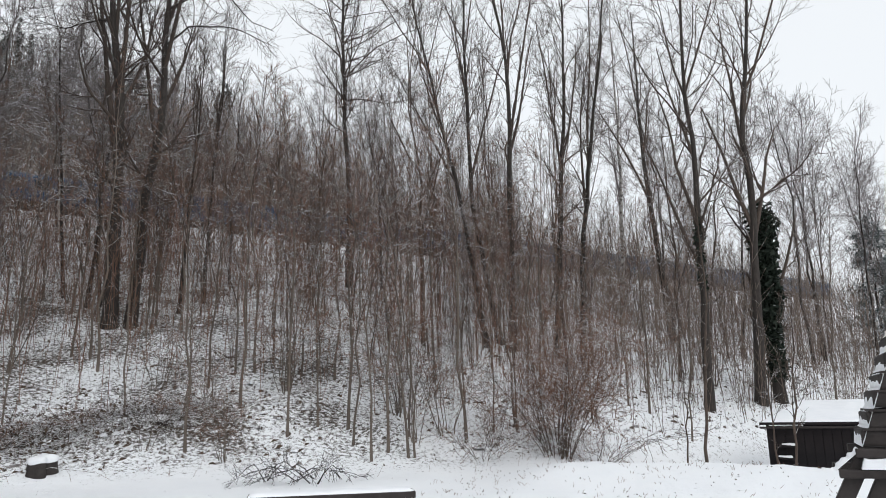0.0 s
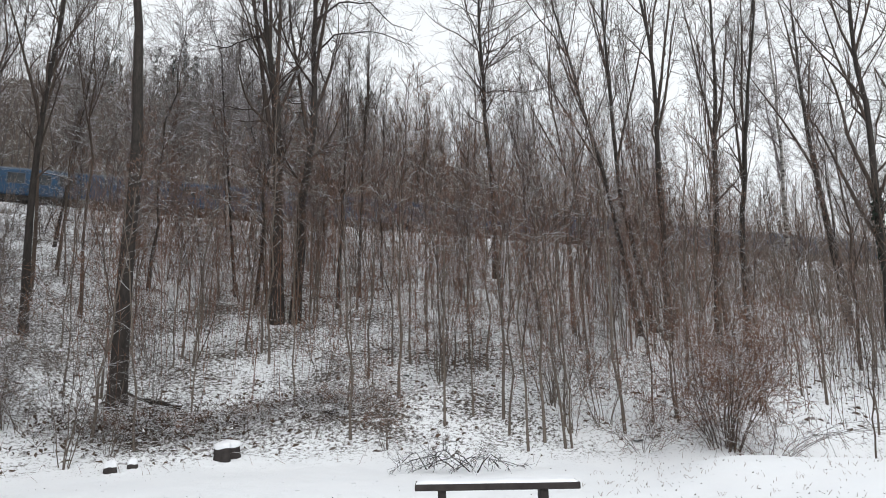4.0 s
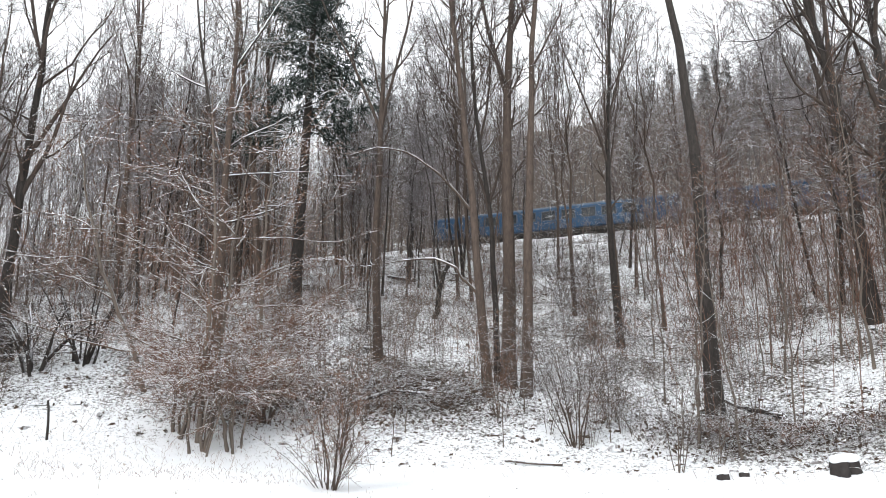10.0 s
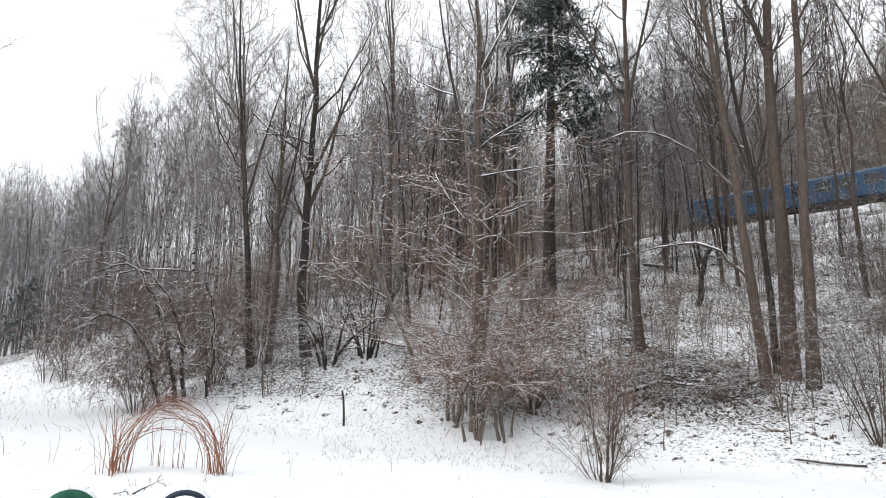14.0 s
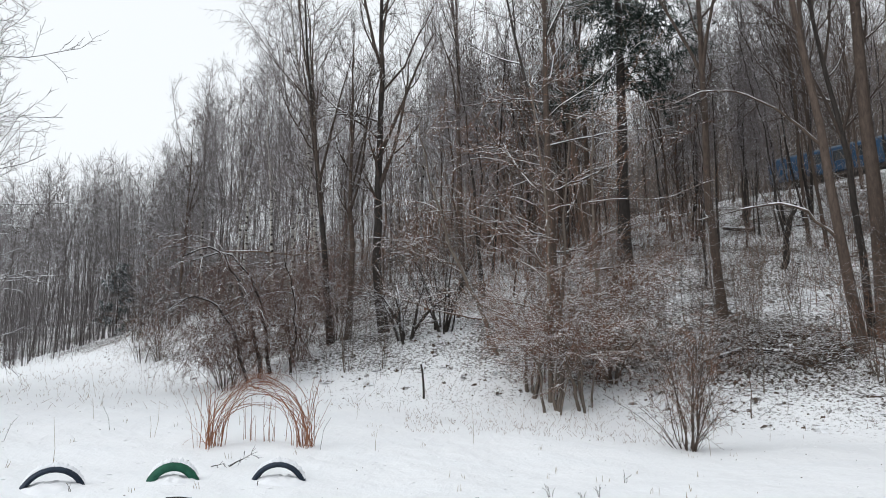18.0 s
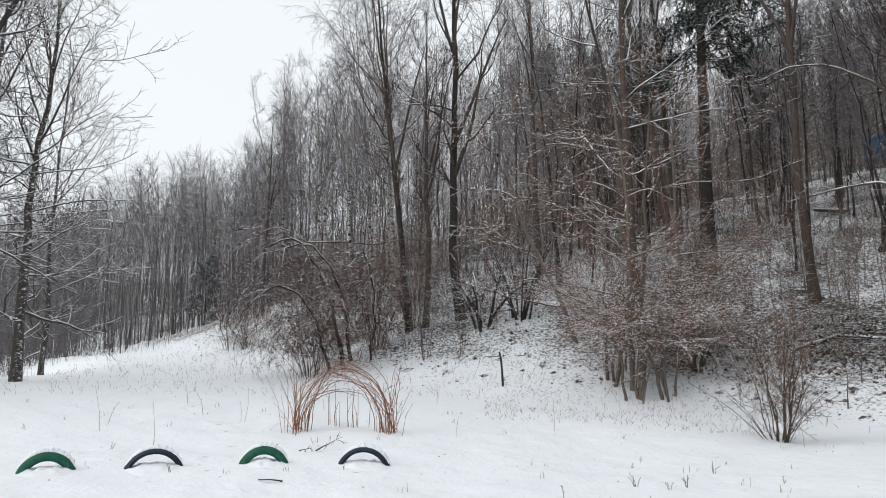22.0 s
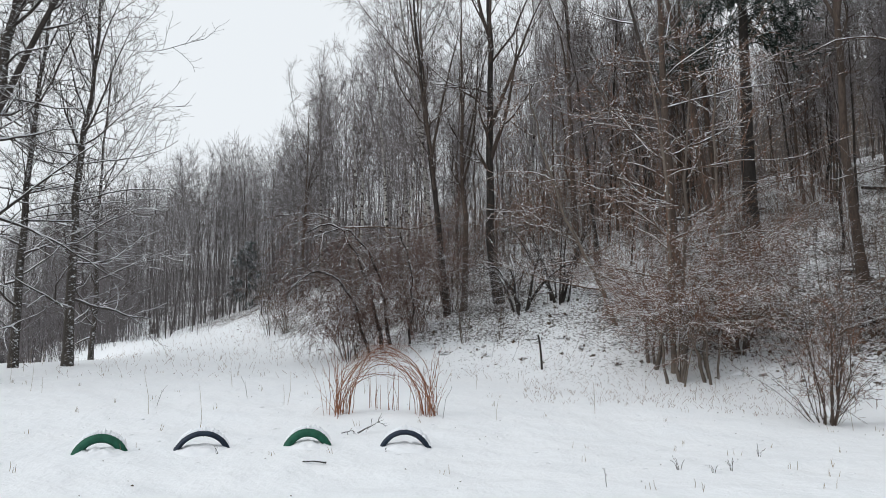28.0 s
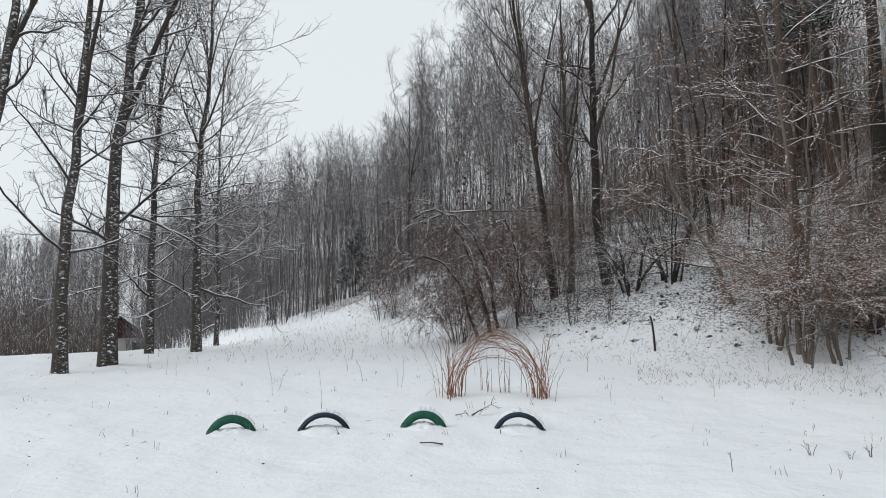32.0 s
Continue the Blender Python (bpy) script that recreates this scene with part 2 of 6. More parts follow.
def joined(pieces):
    """One set of arrays from several (verts, faces)."""
    vs, fs, o = [], [], 0
    for v, f in pieces:
        vs.append(v)
        fs.append(f + o)
        o += len(v)
    return np.concatenate(vs), fs


def grow(rng, pts, rad, per, span, angle, length, nseg, rise, wobble, ratio, rmin):
    """Branches from the polylines pts (n, k, 3): per on each, between the shares span of its length, at that angle, with a rise (or droop) along them."""
    n, k, _ = pts.shape
    s = span[0] + (span[1] - span[0]) * (np.arange(per)[None] + rng.random((n, per))) / per
    x = s * (k - 1)
    i = np.minimum(x.astype(int), k - 2)
    w = (x - i)[..., None]
    row = np.arange(n)[:, None]
    base = pts[row, i] * (1 - w) + pts[row, i + 1] * w
    r = (rad[row, i] * (1 - w[..., 0]) + rad[row, i + 1] * w[..., 0]).reshape(-1)
    d = pts[row, i + 1] - pts[row, i]
    d = (d / (np.linalg.norm(d, axis=2, keepdims=True) + 1e-9)).reshape(-1, 3)
    base, m = base.reshape(-1, 3), n * per
    side = rng.normal(size=(m, 3))
    side -= d * (side * d).sum(1, keepdims=True)
    side /= np.linalg.norm(side, axis=1, keepdims=True) + 1e-9
    a = np.radians(angle + rng.normal(size=m) * angle * 0.2)[:, None]
    way = d * np.cos(a) + side * np.sin(a)
    ln = (length(s) * (0.65 + 0.7 * rng.random((n, per)))).reshape(-1) if callable(length) else (length * (0.6 + 0.8 * rng.random(m)))
    out = [base]
    for q in range(nseg):
        way = way + rng.normal(size=(m, 3)) * wobble
        way[:, 2] += rise
        way /= np.linalg.norm(way, axis=1, keepdims=True)
        out.append(out[-1] + way * (ln / nseg)[:, None])
    p = np.stack(out, 1)
    r0 = np.maximum(r * ratio, rmin * 1.4)
    t = np.linspace(0, 1, nseg + 1)[None]
    return p, np.maximum(r0[:, None] * (1 - 0.75 * t), rmin)


def stem(rng, path, r0, bends=12, wobble=0.03, tip=0.12):
    """A tapering trunk along the heights and offsets in path (points in metres)."""
    p = np.array(path, dtype=float)
    h = np.concatenate([[0], np.cumsum(np.linalg.norm(np.diff(p, axis=0), axis=1))])
    s = np.linspace(0, h[-1], bends)
    q = np.stack([np.interp(s, h, p[:, i]) for i in range(3)], -1)
    q[2:, :2] += rng.normal(size=(bends - 2, 2)) * wobble
    t = s / h[-1]
    rad = r0 * (1 - (1 - tip) * t ** 0.85) * (1 + 0.22 * np.exp(-t * 40))
    return q[None], rad[None]


def part(name, me, parent, label="", kind=""):
    ob = new(name, me)
    ob.parent = parent
    if label:
        tagged(ob, label, kind=kind)
    return ob


# crowns: start of the branches up the trunk, first branches, their angle, length (share of height), rise, second, third orders, lift of the twigs, forked limbs
CROWNS = {
    "spread": (0.26, 24, 46, 0.26, 0.10, 7, 5, 0.04, 5),
    "tall": (0.40, 26, 38, 0.19, 0.08, 7, 5, 0.04, 2),
    "mast": (0.74, 16, 40, 0.16, 0.09, 7, 5, 0.04, 2),
    "narrow": (0.30, 26, 33, 0.18, 0.08, 7, 5, 0.04, 3),
    "fan": (0.36, 18, 20, 0.22, 0.06, 7, 5, 0.04, 5),
    "alder": (0.36, 58, 54, 0.21, 0.03, 8, 6, 0.02, 0),
    "birch": (0.35, 28, 38, 0.20, 0.03, 8, 6, -0.06, 2),
    "weeping": (0.3, 30, 44, 0.24, 0.02, 8, 8, -0.2, 3),
    "arching": (0.10, 30, 62, 0.34, 0.02, 9, 6, 0.0, 2),
    "layered": (0.10, 44, 82, 0.17, 0.05, 8, 6, 0.03, 0),
    "sapling": (0.28, 32, 46, 0.16, 0.06, 5, 3, 0.03, 1),
}


def crown(rng, pts, rad, style, height, thin=1.0, twig=0.0044, segs=(7, 4, 3), fine=1.0, curl=1.3):
    start, n1, angle, share, rise, n2, n3, lift, forks = CROWNS[style]
    n2, n3 = max(3, round(n2 * fine)), max(3, round(n3 * fine))
    peak = {"alder": 0.25, "layered": 0.06, "sapling": 0.2}.get(style, 0.45)
    n1 = max(4, int(n1 * thin))

    def length(s):
        t = (s - start) / (1 - start)
        return height * share * (0.35 + 0.65 * np.clip(t / peak, 0, 1)) * (1 - 0.7 * np.clip((t - peak) / (1 - peak), 0, 1))

    levels = []
    own = max(4, int(n1 * (0.55 if forks else 1)))
    p1, r1 = grow(rng, pts, rad, own, (start, 0.98), angle, length, segs[0], rise, 0.11 * curl, 0.5, twig * 1.8)
    if style == "layered":
        pa, ra = grow(rng, pts, rad, 13, (0.1, 0.52), 80, height * 0.2, segs[0], 0.03, 0.09, 0.42, twig * 1.8)
        pb, rb = grow(rng, pts, rad, 15, (0.42, 0.99), 31, height * 0.24, segs[0], 0.03, 0.07, 0.55, twig * 1.8)
        p1, r1 = np.concatenate([pa, pb]), np.concatenate([ra, rb])
    if style == "arching":
        r1 = np.maximum(r1 * 0.6, twig * 1.5)
    if forks:
        pf, rf = grow(rng, pts, rad, forks, (start, 0.72), {"spread": 18, "weeping": 25, "arching": 25}.get(style, 15), height * 0.36, 7, 0.05, 0.055, 0.72, twig * 2.5)
        pb, rb = grow(rng, pf, rf, max(4, int(n1 * 0.6 / forks)), (0.25, 0.98), angle, height * share * 0.6, segs[0], rise, 0.11 * curl, 0.55, twig * 1.8)
        p1, r1 = np.concatenate([p1, pb]), np.concatenate([r1, rb])
        levels.append((pf, rf))
    l1 = np.linalg.norm(p1[:, -1] - p1[:, 0], axis=1).mean()
    p2, r2 = grow(rng, p1, r1, n2, (0.15, 1.0), 42, l1 * 0.43, segs[1], lift + 0.02, 0.12 * curl, 0.6, twig * 1.2)
    p3, r3 = grow(rng, p2, r2, n3, (0.15, 1.0), 38, l1 * 0.21, segs[2], lift + 0.02, 0.13 * curl, 0.65, twig)
    return levels + [(p1, r1), (p2, r2), (p3, r3)]


def crown_mesh(name, levels, mat, sides=(4, 3, 3), limb=None):
    sides = (5,) * (len(levels) - 3) + tuple(sides)
    mats = [limb or SNOWY.get(mat.name, mat)] * (len(levels) - 1) + [mat]
    return mesh_from(name, *joined([tubes(p, r, s) for (p, r), s in zip(levels, sides)]), mats)


def snow_lumps(rng, levels, n, size, flat=0.7):
    """Little lumps of snow caught on the twigs: flattened octahedra."""
    at = []
    for (p, r), k in levels:
        m = int(n * k)
        i, s = rng.integers(len(p), size=m), rng.random(m) * (p.shape[1] - 1.001)
        j, w = s.astype(int), (s - s.astype(int))[:, None]
        at.append(p[i, j] * (1 - w) + p[i, j + 1] * w + np.array((0, 0, 1)) * r[i, j][:, None])
    at = np.concatenate(at)
    m = len(at)
    s = size * (0.5 + rng.random((m, 1, 3)) * np.array((1.4, 1.4, flat))) * np.array((1, 1, min(1, flat * 1.4)))
    o = np.array([(1, 0, 0), (0, 1, 0), (-1, 0, 0), (0, -1, 0), (0, 0, 1), (0, 0, -0.7)])
    v = at[:, None] + o[None] * s
    f = np.array([(0, 1, 4), (1, 2, 4), (2, 3, 4), (3, 0, 4), (1, 0, 5), (2, 1, 5), (3, 2, 5), (0, 3, 5)])
    return mesh_from("snow_dusting", v.reshape(-1, 3), [(f[None] + np.arange(m)[:, None, None] * 6).reshape(-1, 3)], SNOW_CAP)


def snow_lining(rng, levels, share=0.8, steep=0.72, least=0.007):
    """Ridges of snow lying along the tops of the flatter branches, one level of branches after another."""
    pieces = []
    for p, r in levels:
        way = np.diff(p, axis=1)
        way /= np.linalg.norm(way, axis=2, keepdims=True) + 1e-9
        rise = np.abs(way[:, :, 2])
        lies = (rise < steep) & (rng.random(rise.shape) < share)
        i, j = np.nonzero(lies if lies.any() else rise <= rise.min())
        q = np.stack([p[i, j], (p[i, j] + p[i, j + 1]) / 2, p[i, j + 1]], 1)
        w = np.stack([r[i, j], (r[i, j] + r[i, j + 1]) / 2, r[i, j + 1]], 1)
        thick = np.clip(w * 0.55, least, 0.02) * np.array([[0.6, 1.0, 0.6]]) * rng.uniform(0.8, 1.3, (len(i), 1))
        q[:, :, 2] += w * 0.75 + thick * 0.4
        pieces.append(tubes(q, thick, 3))
    return mesh_from("snow_lining", *joined(pieces), SNOW_CAP)


# ---------------------------------------------------------------- the lie of the land
LEVEL = math.radians(33)                       # the hillside rises towards this turn; the railway runs across it
N_HILL = (-math.sin(LEVEL), math.cos(LEVEL))
M_HILL = (-math.cos(LEVEL), -math.sin(LEVEL))
RAIL_Z, RAIL_U, CREST_U = 17.3, 66.8, 63.5
FOOT_V = (-60, -25, -12, -2, 2, 6, 12, 16, 22, 33, 50, 90)
FOOT_U = (13, 13, 14.2, 18.6, 18.6, 17.6, 15.6, 12.6, 10.2, 9, 9, 12)


def smooth(x):
    x = np.clip(x, 0, 1)
    return x * x * (3 - 2 * x)


def ripple(x, y, seed, scale):
    """Smooth value noise."""
    x, y = np.asarray(x) / scale + seed * 17.3, np.asarray(y) / scale - seed * 9.7
    i, j = np.floor(x), np.floor(y)
    a, b = smooth(x - i), smooth(y - j)

    def h(p, q):
        s = np.sin(p * 127.1 + q * 311.7 + seed * 74.7) * 43758.5453
        return s - np.floor(s)
    return (h(i, j) * (1 - a) + h(i + 1, j) * a) * (1 - b) + (h(i, j + 1) * (1 - a) + h(i + 1, j + 1) * a) * b - 0.5


def land(x, y, rough=True):
    x, y = np.asarray(x, float), np.asarray(y, float)
    u, v = x * N_HILL[0] + y * N_HILL[1], x * M_HILL[0] + y * M_HILL[1]
    field = 0.1 + 0.07 * np.clip(v - 8, 0, 30) - 0.01 * np.clip(-u, 0, 40)
    s = u - np.interp(v, FOOT_V, FOOT_U)
    s = np.where(s < -1.5, 0, np.where(s < 1.5, (s + 1.5) ** 2 / 6, s))
    q = np.clip(s / (CREST_U - np.interp(v, FOOT_V, FOOT_U)), 0, 1)
    z = field + (RAIL_Z - field) * q * (1.12 - 0.12 * q)
    z = z + (0.55 * np.clip(u - 73, 0, 110) + 0.12 * np.clip(u - 183, 0, 400)) * np.interp(v, (-160, -110, -90, -70, -10, 70, 110, 170), (0.1, 0.3, 0.5, 0.85, 1, 1, 0.7, 0.15))
    z = z - (1.6 + 0.07 * np.clip(v - 24, 0, 14)) * smooth((v - 24) / 14) * smooth((8 - u) / 7)
    z = z - 0.7 * smooth((-12.5 - v) / 3) * smooth((u - 5) / 5) * smooth((15 - u) / 3)
    z = z + 0.17 * np.clip(v - 140, 0, 260) * smooth((60 - u) / 60)
    z = z + 0.10 * np.clip(v - 58, 0, 110) * smooth((u - 3) / 14) * smooth((60 - u) / 30)
    az, dist = np.degrees(np.arctan2(-x, y)), np.hypot(x, y)
    z = z + 0.36 * smooth((-2 - az) / 7) * smooth((az + 60) / 10) * np.exp(-((dist - 15.5) / 2.0) ** 2)
    if rough:
        near = np.hypot(x, y)
        k = np.clip(s / 3, 0, 1)
        z = z + (0.12 + 0.5 * k) * ripple(x, y, 1, 5.0) + (0.07 + 0.14 * k) * ripple(x, y, 2, 1.3) + (0.05 + 0.04 * k) * ripple(x, y, 3, 0.5) * (near < 60) + 0.03 * ripple(x, y, 4, 0.27) * (near < 30)
    return z


def spot(turn, d):
    """The place on the ground at that turn to the left (degrees) and distance from where the camera stands."""
    a = radians(turn)
    x, y = -d * math.sin(a), d * math.cos(a)
    return x, y, float(land(x, y))


def build_ground():
    turns = np.radians(np.concatenate([np.linspace(-50, 150, 430), np.linspace(150, 310, 50)[1:-1]]))
    rings = np.concatenate([[0.3], np.geomspace(1.2, 210, 290), np.geomspace(225, 3000, 30)])
    a, d = np.meshgrid(turns, rings)
    x, y = -d * np.sin(a), d * np.cos(a)
    z = land(x, y)
    n, m = len(rings), len(turns)
    i = np.arange(n * m).reshape(n, m)
    j = np.roll(i, -1, axis=1)
    quads = np.stack([i[:-1], i[1:], j[1:], j[:-1]], -1).reshape(-1, 4)[:, ::-1]
    me = mesh_from("ground", np.stack([x, y, z], -1).reshape(-1, 3), [quads, i[:1, ::-1]], GROUND)
    u, v = x * N_HILL[0] + y * N_HILL[1], x * M_HILL[0] + y * M_HILL[1]
    s = u - np.interp(v, FOOT_V, FOOT_U)
    turn = np.degrees(a)
    bare = np.interp(s, (-6, -2, 0.5, 4, 10, 30, 46, 62, 95), (0.0, 0.1, 0.5, 0.63, 0.68, 0.69, 0.66, 0.6, 1.05))
    bare = bare * np.where(s < 2.5, np.interp(v, (9, 14), (1, 0.8)), 1) * np.where(s < 55, np.interp(v, (-24, -8), (0.8, 1)), 1)
    bare = np.where((u < 60) & (turn > 90) & (turn < 150), np.maximum(bare, 0.62 * smooth((v - 62) / 30)), bare)
    # leaf litter laid bare along the foot of the slope and round the brush heap
    bare = bare + (0.16 + 0.5 * ripple(x, y, 7, 1.8)) * smooth((turn - 13) / 4) * smooth((38 - turn) / 5) * np.exp(-((s - 1.6) / 1.5) ** 2)
    bare = bare + (0.34 + 0.4 * ripple(x, y, 8, 2.0)) * smooth((turn - 50) / 4) * smooth((66 - turn) / 5) * np.exp(-((d - 23.5) / 1.5) ** 2)
    at = me.attributes.new("bare", "FLOAT", "POINT")
    at.data.foreach_set("value", bare.ravel().astype(np.float32))
    return tagged(new("ground", me), "snow-covered meadow and wooded hillside with patches of dead leaves", "ground", kind="structure")


build_ground()

# ---------------------------------------------------------------- trees that stand out
# style, turn to the left, distance, radius at the foot, course of the trunk: metres to the right and up
HEROES = (
    ("spread", -19.3, 27, 0.19, ((0.0, 0.0), (0.2, 4.2), (0.2, 6.3), (0.3, 8.6), (0.2, 10.8), (0.3, 13.8))),
    ("spread", -22.8, 30, 0.24, ((0.0, 0.0), (0.3, 4.8), (0.5, 8.2), (0.4, 10.5), (1.0, 14.6))),
    ("ivy", -24.1, 31, 0.29, ((0.0, 0.0), (0.0, 2.6), (0.1, 4.8), (0.0, 5.9), (0.1, 7.4))),
    ("narrow", -8.6, 30, 0.17, ((0.0, 0.0), (0.4, 5.4), (0.9, 10.4), (1.0, 14.1))),
    ("narrow", -10.6, 31, 0.16, ((0.0, 0.0), (0.3, 5.1), (0.9, 9.6), (1.5, 13.4))),
    ("fan", -5.3, 30, 0.18, ((0.0, 0.0), (0.1, 5.9), (0.2, 10.6), (0.1, 13.9), (-0.4, 16.5))),
    ("fan", -3.4, 30, 0.14, ((0.0, 0.0), (-1.0, 6.2), (-1.9, 10.6), (-2.8, 14.7))),
    ("fan", -4.4, 31, 0.15, ((0.0, 0.0), (-1.0, 5.9), (-1.2, 11.2), (-1.2, 16.3))),
    ("alder", 7.5, 38, 0.20, ((0.0, 0.0), (-0.1, 5.7), (-0.3, 9.2), (-0.6, 17.5), (-0.8, 19.6))),
    ("narrow", -17.4, 40, 0.22, ((0.0, 0.0), (-0.4, 4.5), (-0.8, 10.3), (-0.8, 14.5))),
    ("birch", -13.7, 42, 0.17, ((0.0, 0.0), (0.4, 5.2), (0.6, 12.2), (0.6, 15.1))),
    ("mast", 35.3, 22, 0.27, ((0.0, 0.0), (0.0, 3.9), (-0.0, 8.4), (-0.1, 10.6), (-0.4, 13.2), (-0.6, 16.5))),
    ("spread", 24.6, 29, 0.30, ((0.0, 0.0), (-0.1, 4.8), (-0.3, 9.3), (-0.7, 11.4), (-1.0, 15.1))),
    ("spread", 23.3, 29, 0.24, ((0.0, 0.0), (0.2, 4.8), (0.6, 9.3), (0.5, 15.1), (0.6, 17.3))),
    ("narrow", 41.5, 27, 0.16, ((0.0, 0.0), (-0.2, 4.9), (0.0, 9.3), (0.3, 12.6))),
    ("birch", 28.8, 50, 0.20, ((0.0, 0.0), (0.0, 8.6), (0.5, 15.0), (0.5, 16.9))),
    ("tall", 51.6, 23, 0.18, ((0.0, 0.0), (-0.3, 4.2), (-0.6, 8.0), (-1.0, 12.1), (-1.2, 14.3), (-1.5, 17.0))),
    ("tall", 50.1, 23.6, 0.27, ((0.0, 0.0), (0.1, 4.6), (0.1, 8.6), (0.3, 12.3), (0.5, 14.1), (0.6, 17.0))),
    ("tall", 48.8, 23, 0.20, ((0.0, 0.0), (0.2, 4.3), (0.4, 9.1), (0.6, 12.7), (0.7, 14.5), (0.8, 17.3))),
    ("spread", 50.9, 24, 0.13, ((0.0, 0.0), (-0.1, 5.0), (-0.7, 10.2), (-0.7, 13.3))),
    ("narrow", 60.1, 26, 0.18, ((0.0, 0.0), (-0.2, 3.8), (-0.1, 8.0), (-0.0, 12.6), (-0.1, 15.1))),
    ("spruce", 66.8, 33, 0.34, ((0.0, 0.0), (0.3, 6.0), (0.6, 9.4), (0.5, 14.8), (0.3, 20.6))),
    ("arching", 72.2, 27, 0.21, ((0.0, 0.0), (-0.1, 4.8), (-0.1, 9.0), (-0.0, 12.3), (-0.1, 13.7))),
    ("narrow", 69.3, 34, 0.21, ((0.0, 0.0), (-0.6, 5.6), (-1.2, 9.7), (-1.6, 13.1), (-2.0, 16.6))),
    ("narrow", 68.7, 36, 0.17, ((0.0, 0.0), (-0.4, 5.9), (-0.7, 13.4), (-0.8, 16.6))),
    ("stub", 55.7, 31, 0.13, ((0.0, 0.0), (0.3, 1.8), (0.6, 2.5))),
    ("spread", 89.6, 27, 0.15, ((0.0, 0.0), (-0.4, 3.9), (-0.8, 8.1), (-1.1, 11.2))),
    ("narrow", 88.5, 27, 0.14, ((0.0, 0.0), (0.2, 1.6), (0.1, 4.9), (0.1, 8.9))),
    ("spread", 85.5, 27, 0.21, ((0.0, 0.0), (-0.3, 1.6), (-0.3, 6.0), (-0.2, 9.9), (-0.2, 14.2))),
    ("narrow", 79.4, 34, 0.17, ((0.0, 0.0), (-0.1, 5.7), (-0.1, 11.4), (-0.2, 16.0))),
    ("weeping", 90.6, 36, 0.16, ((0.0, 0.0), (-0.5, 6.1), (-1.2, 11.9), (-1.6, 14.3))),
    ("birch", 92.6, 44, 0.16, ((0.0, 0.0), (-0.3, 6.5), (-0.5, 10.5), (-0.9, 13.5))),
    ("birch", 94.2, 40, 0.13, ((0.0, 0.0), (-0.2, 5.5), (-0.6, 10.8))),
    ("birch", 96.6, 42, 0.13, ((0.0, 0.0), (0.2, 5.0), (0.1, 10.2))),
    ("birch", 99.4, 45, 0.12, ((0.0, 0.0), (-0.2, 5.2), (-0.3, 10.4))),
    ("narrow", 101.0, 46, 0.12, ((0.0, 0.0), (0.1, 4.6), (0.2, 9.2))),
    ("tall", 125.5, 20, 0.19, ((0.0, 0.0), (0.0, 3.4), (0.2, 6.3), (0.3, 8.4), (0.4, 10.2))),
    ("tall", 122.6, 21, 0.25, ((0.0, 0.0), (-0.0, 3.6), (0.1, 6.3), (0.3, 7.7), (0.6, 9.9), (0.7, 11.4))),
    ("layered", 120.0, 24, 0.14, ((0.0, 0.0), (0.0, 5.0), (0.2, 8.0), (0.3, 10.3))),
    ("layered", 116.8, 24, 0.17, ((0.0, 0.0), (0.0, 3.7), (-0.0, 6.2), (0.2, 7.9), (0.3, 9.7))),
    ("layered", 115.5, 30, 0.11, ((0.0, 0.0), (-0.0, 5.8), (0.1, 8.4))),
    ("sapling", -18.5, 17.5, 0.07, ((0.0, 0.0), (0.1, 1.4), (0.2, 2.6), (0.3, 4.1), (0.3, 5.5))),
    ("sapling", -24.1, 18.2, 0.06, ((0.0, 0.0), (0.1, 1.3), (0.2, 2.5), (0.3, 3.7))),
    ("sapling", -23.2, 18.4, 0.05, ((0.0, 0.0), (-0.0, 1.2), (-0.0, 2.5), (-0.0, 3.5))),
    ("sapling", -17.2, 18, 0.04, ((0.0, 0.0), (0.1, 1.4), (0.1, 2.7))),
    ("tall", 130.6, 17, 0.20, ((0.0, 0.0), (0.0, 4.0), (0.4, 6.4), (0.5, 7.6), (0.5, 9.5))),
    ("narrow", 20.1, 31, 0.1, ((0.0, 0.0), (0.2, 4.0), (0.4, 8.6))),
    ("fan", 18.4, 32, 0.1, ((0.0, 0.0), (0.1, 4.4), (0.3, 9.2))),
    ("narrow", 16.6, 36, 0.08, ((0.0, 0.0), (-0.1, 4.0), (0.1, 7.4))),
)
TREE_WORDS = {
    "spread": ("bare deciduous tree with spreading limbs and snow on its twigs", BARK_DARK, TWIG),
    "tall": ("tall bare tree with a straight clean trunk on the slope", BARK, TWIG),
    "narrow": ("slender bare tree with upright branches dusted with snow", BARK_DARK, TWIG),
    "mast": ("tall bare tree with a straight unbranched trunk", BARK_DARK, TWIG),
    "fan": ("bare tree with fanning upright stems on the hillside", BARK_DARK, TWIG),
    "alder": ("bare alder with fine level side branches", BARK_DARK, TWIG_DARK),
    "birch": ("pale-barked birch with fine bare twigs", BARK_BIRCH, TWIG_BIRCH),
    "weeping": ("birch with long hanging bare twigs", BARK_BIRCH, TWIG_BIRCH),
    "arching": ("bare tree with long arching snow-lined branches", BARK, TWIG_SNOW),
    "layered": ("bare tree with level snow-laden side branches", BARK_WIND, TWIG_SNOW),
    "sapling": ("slender young tree with thin side twigs", BARK, TWIG),
}

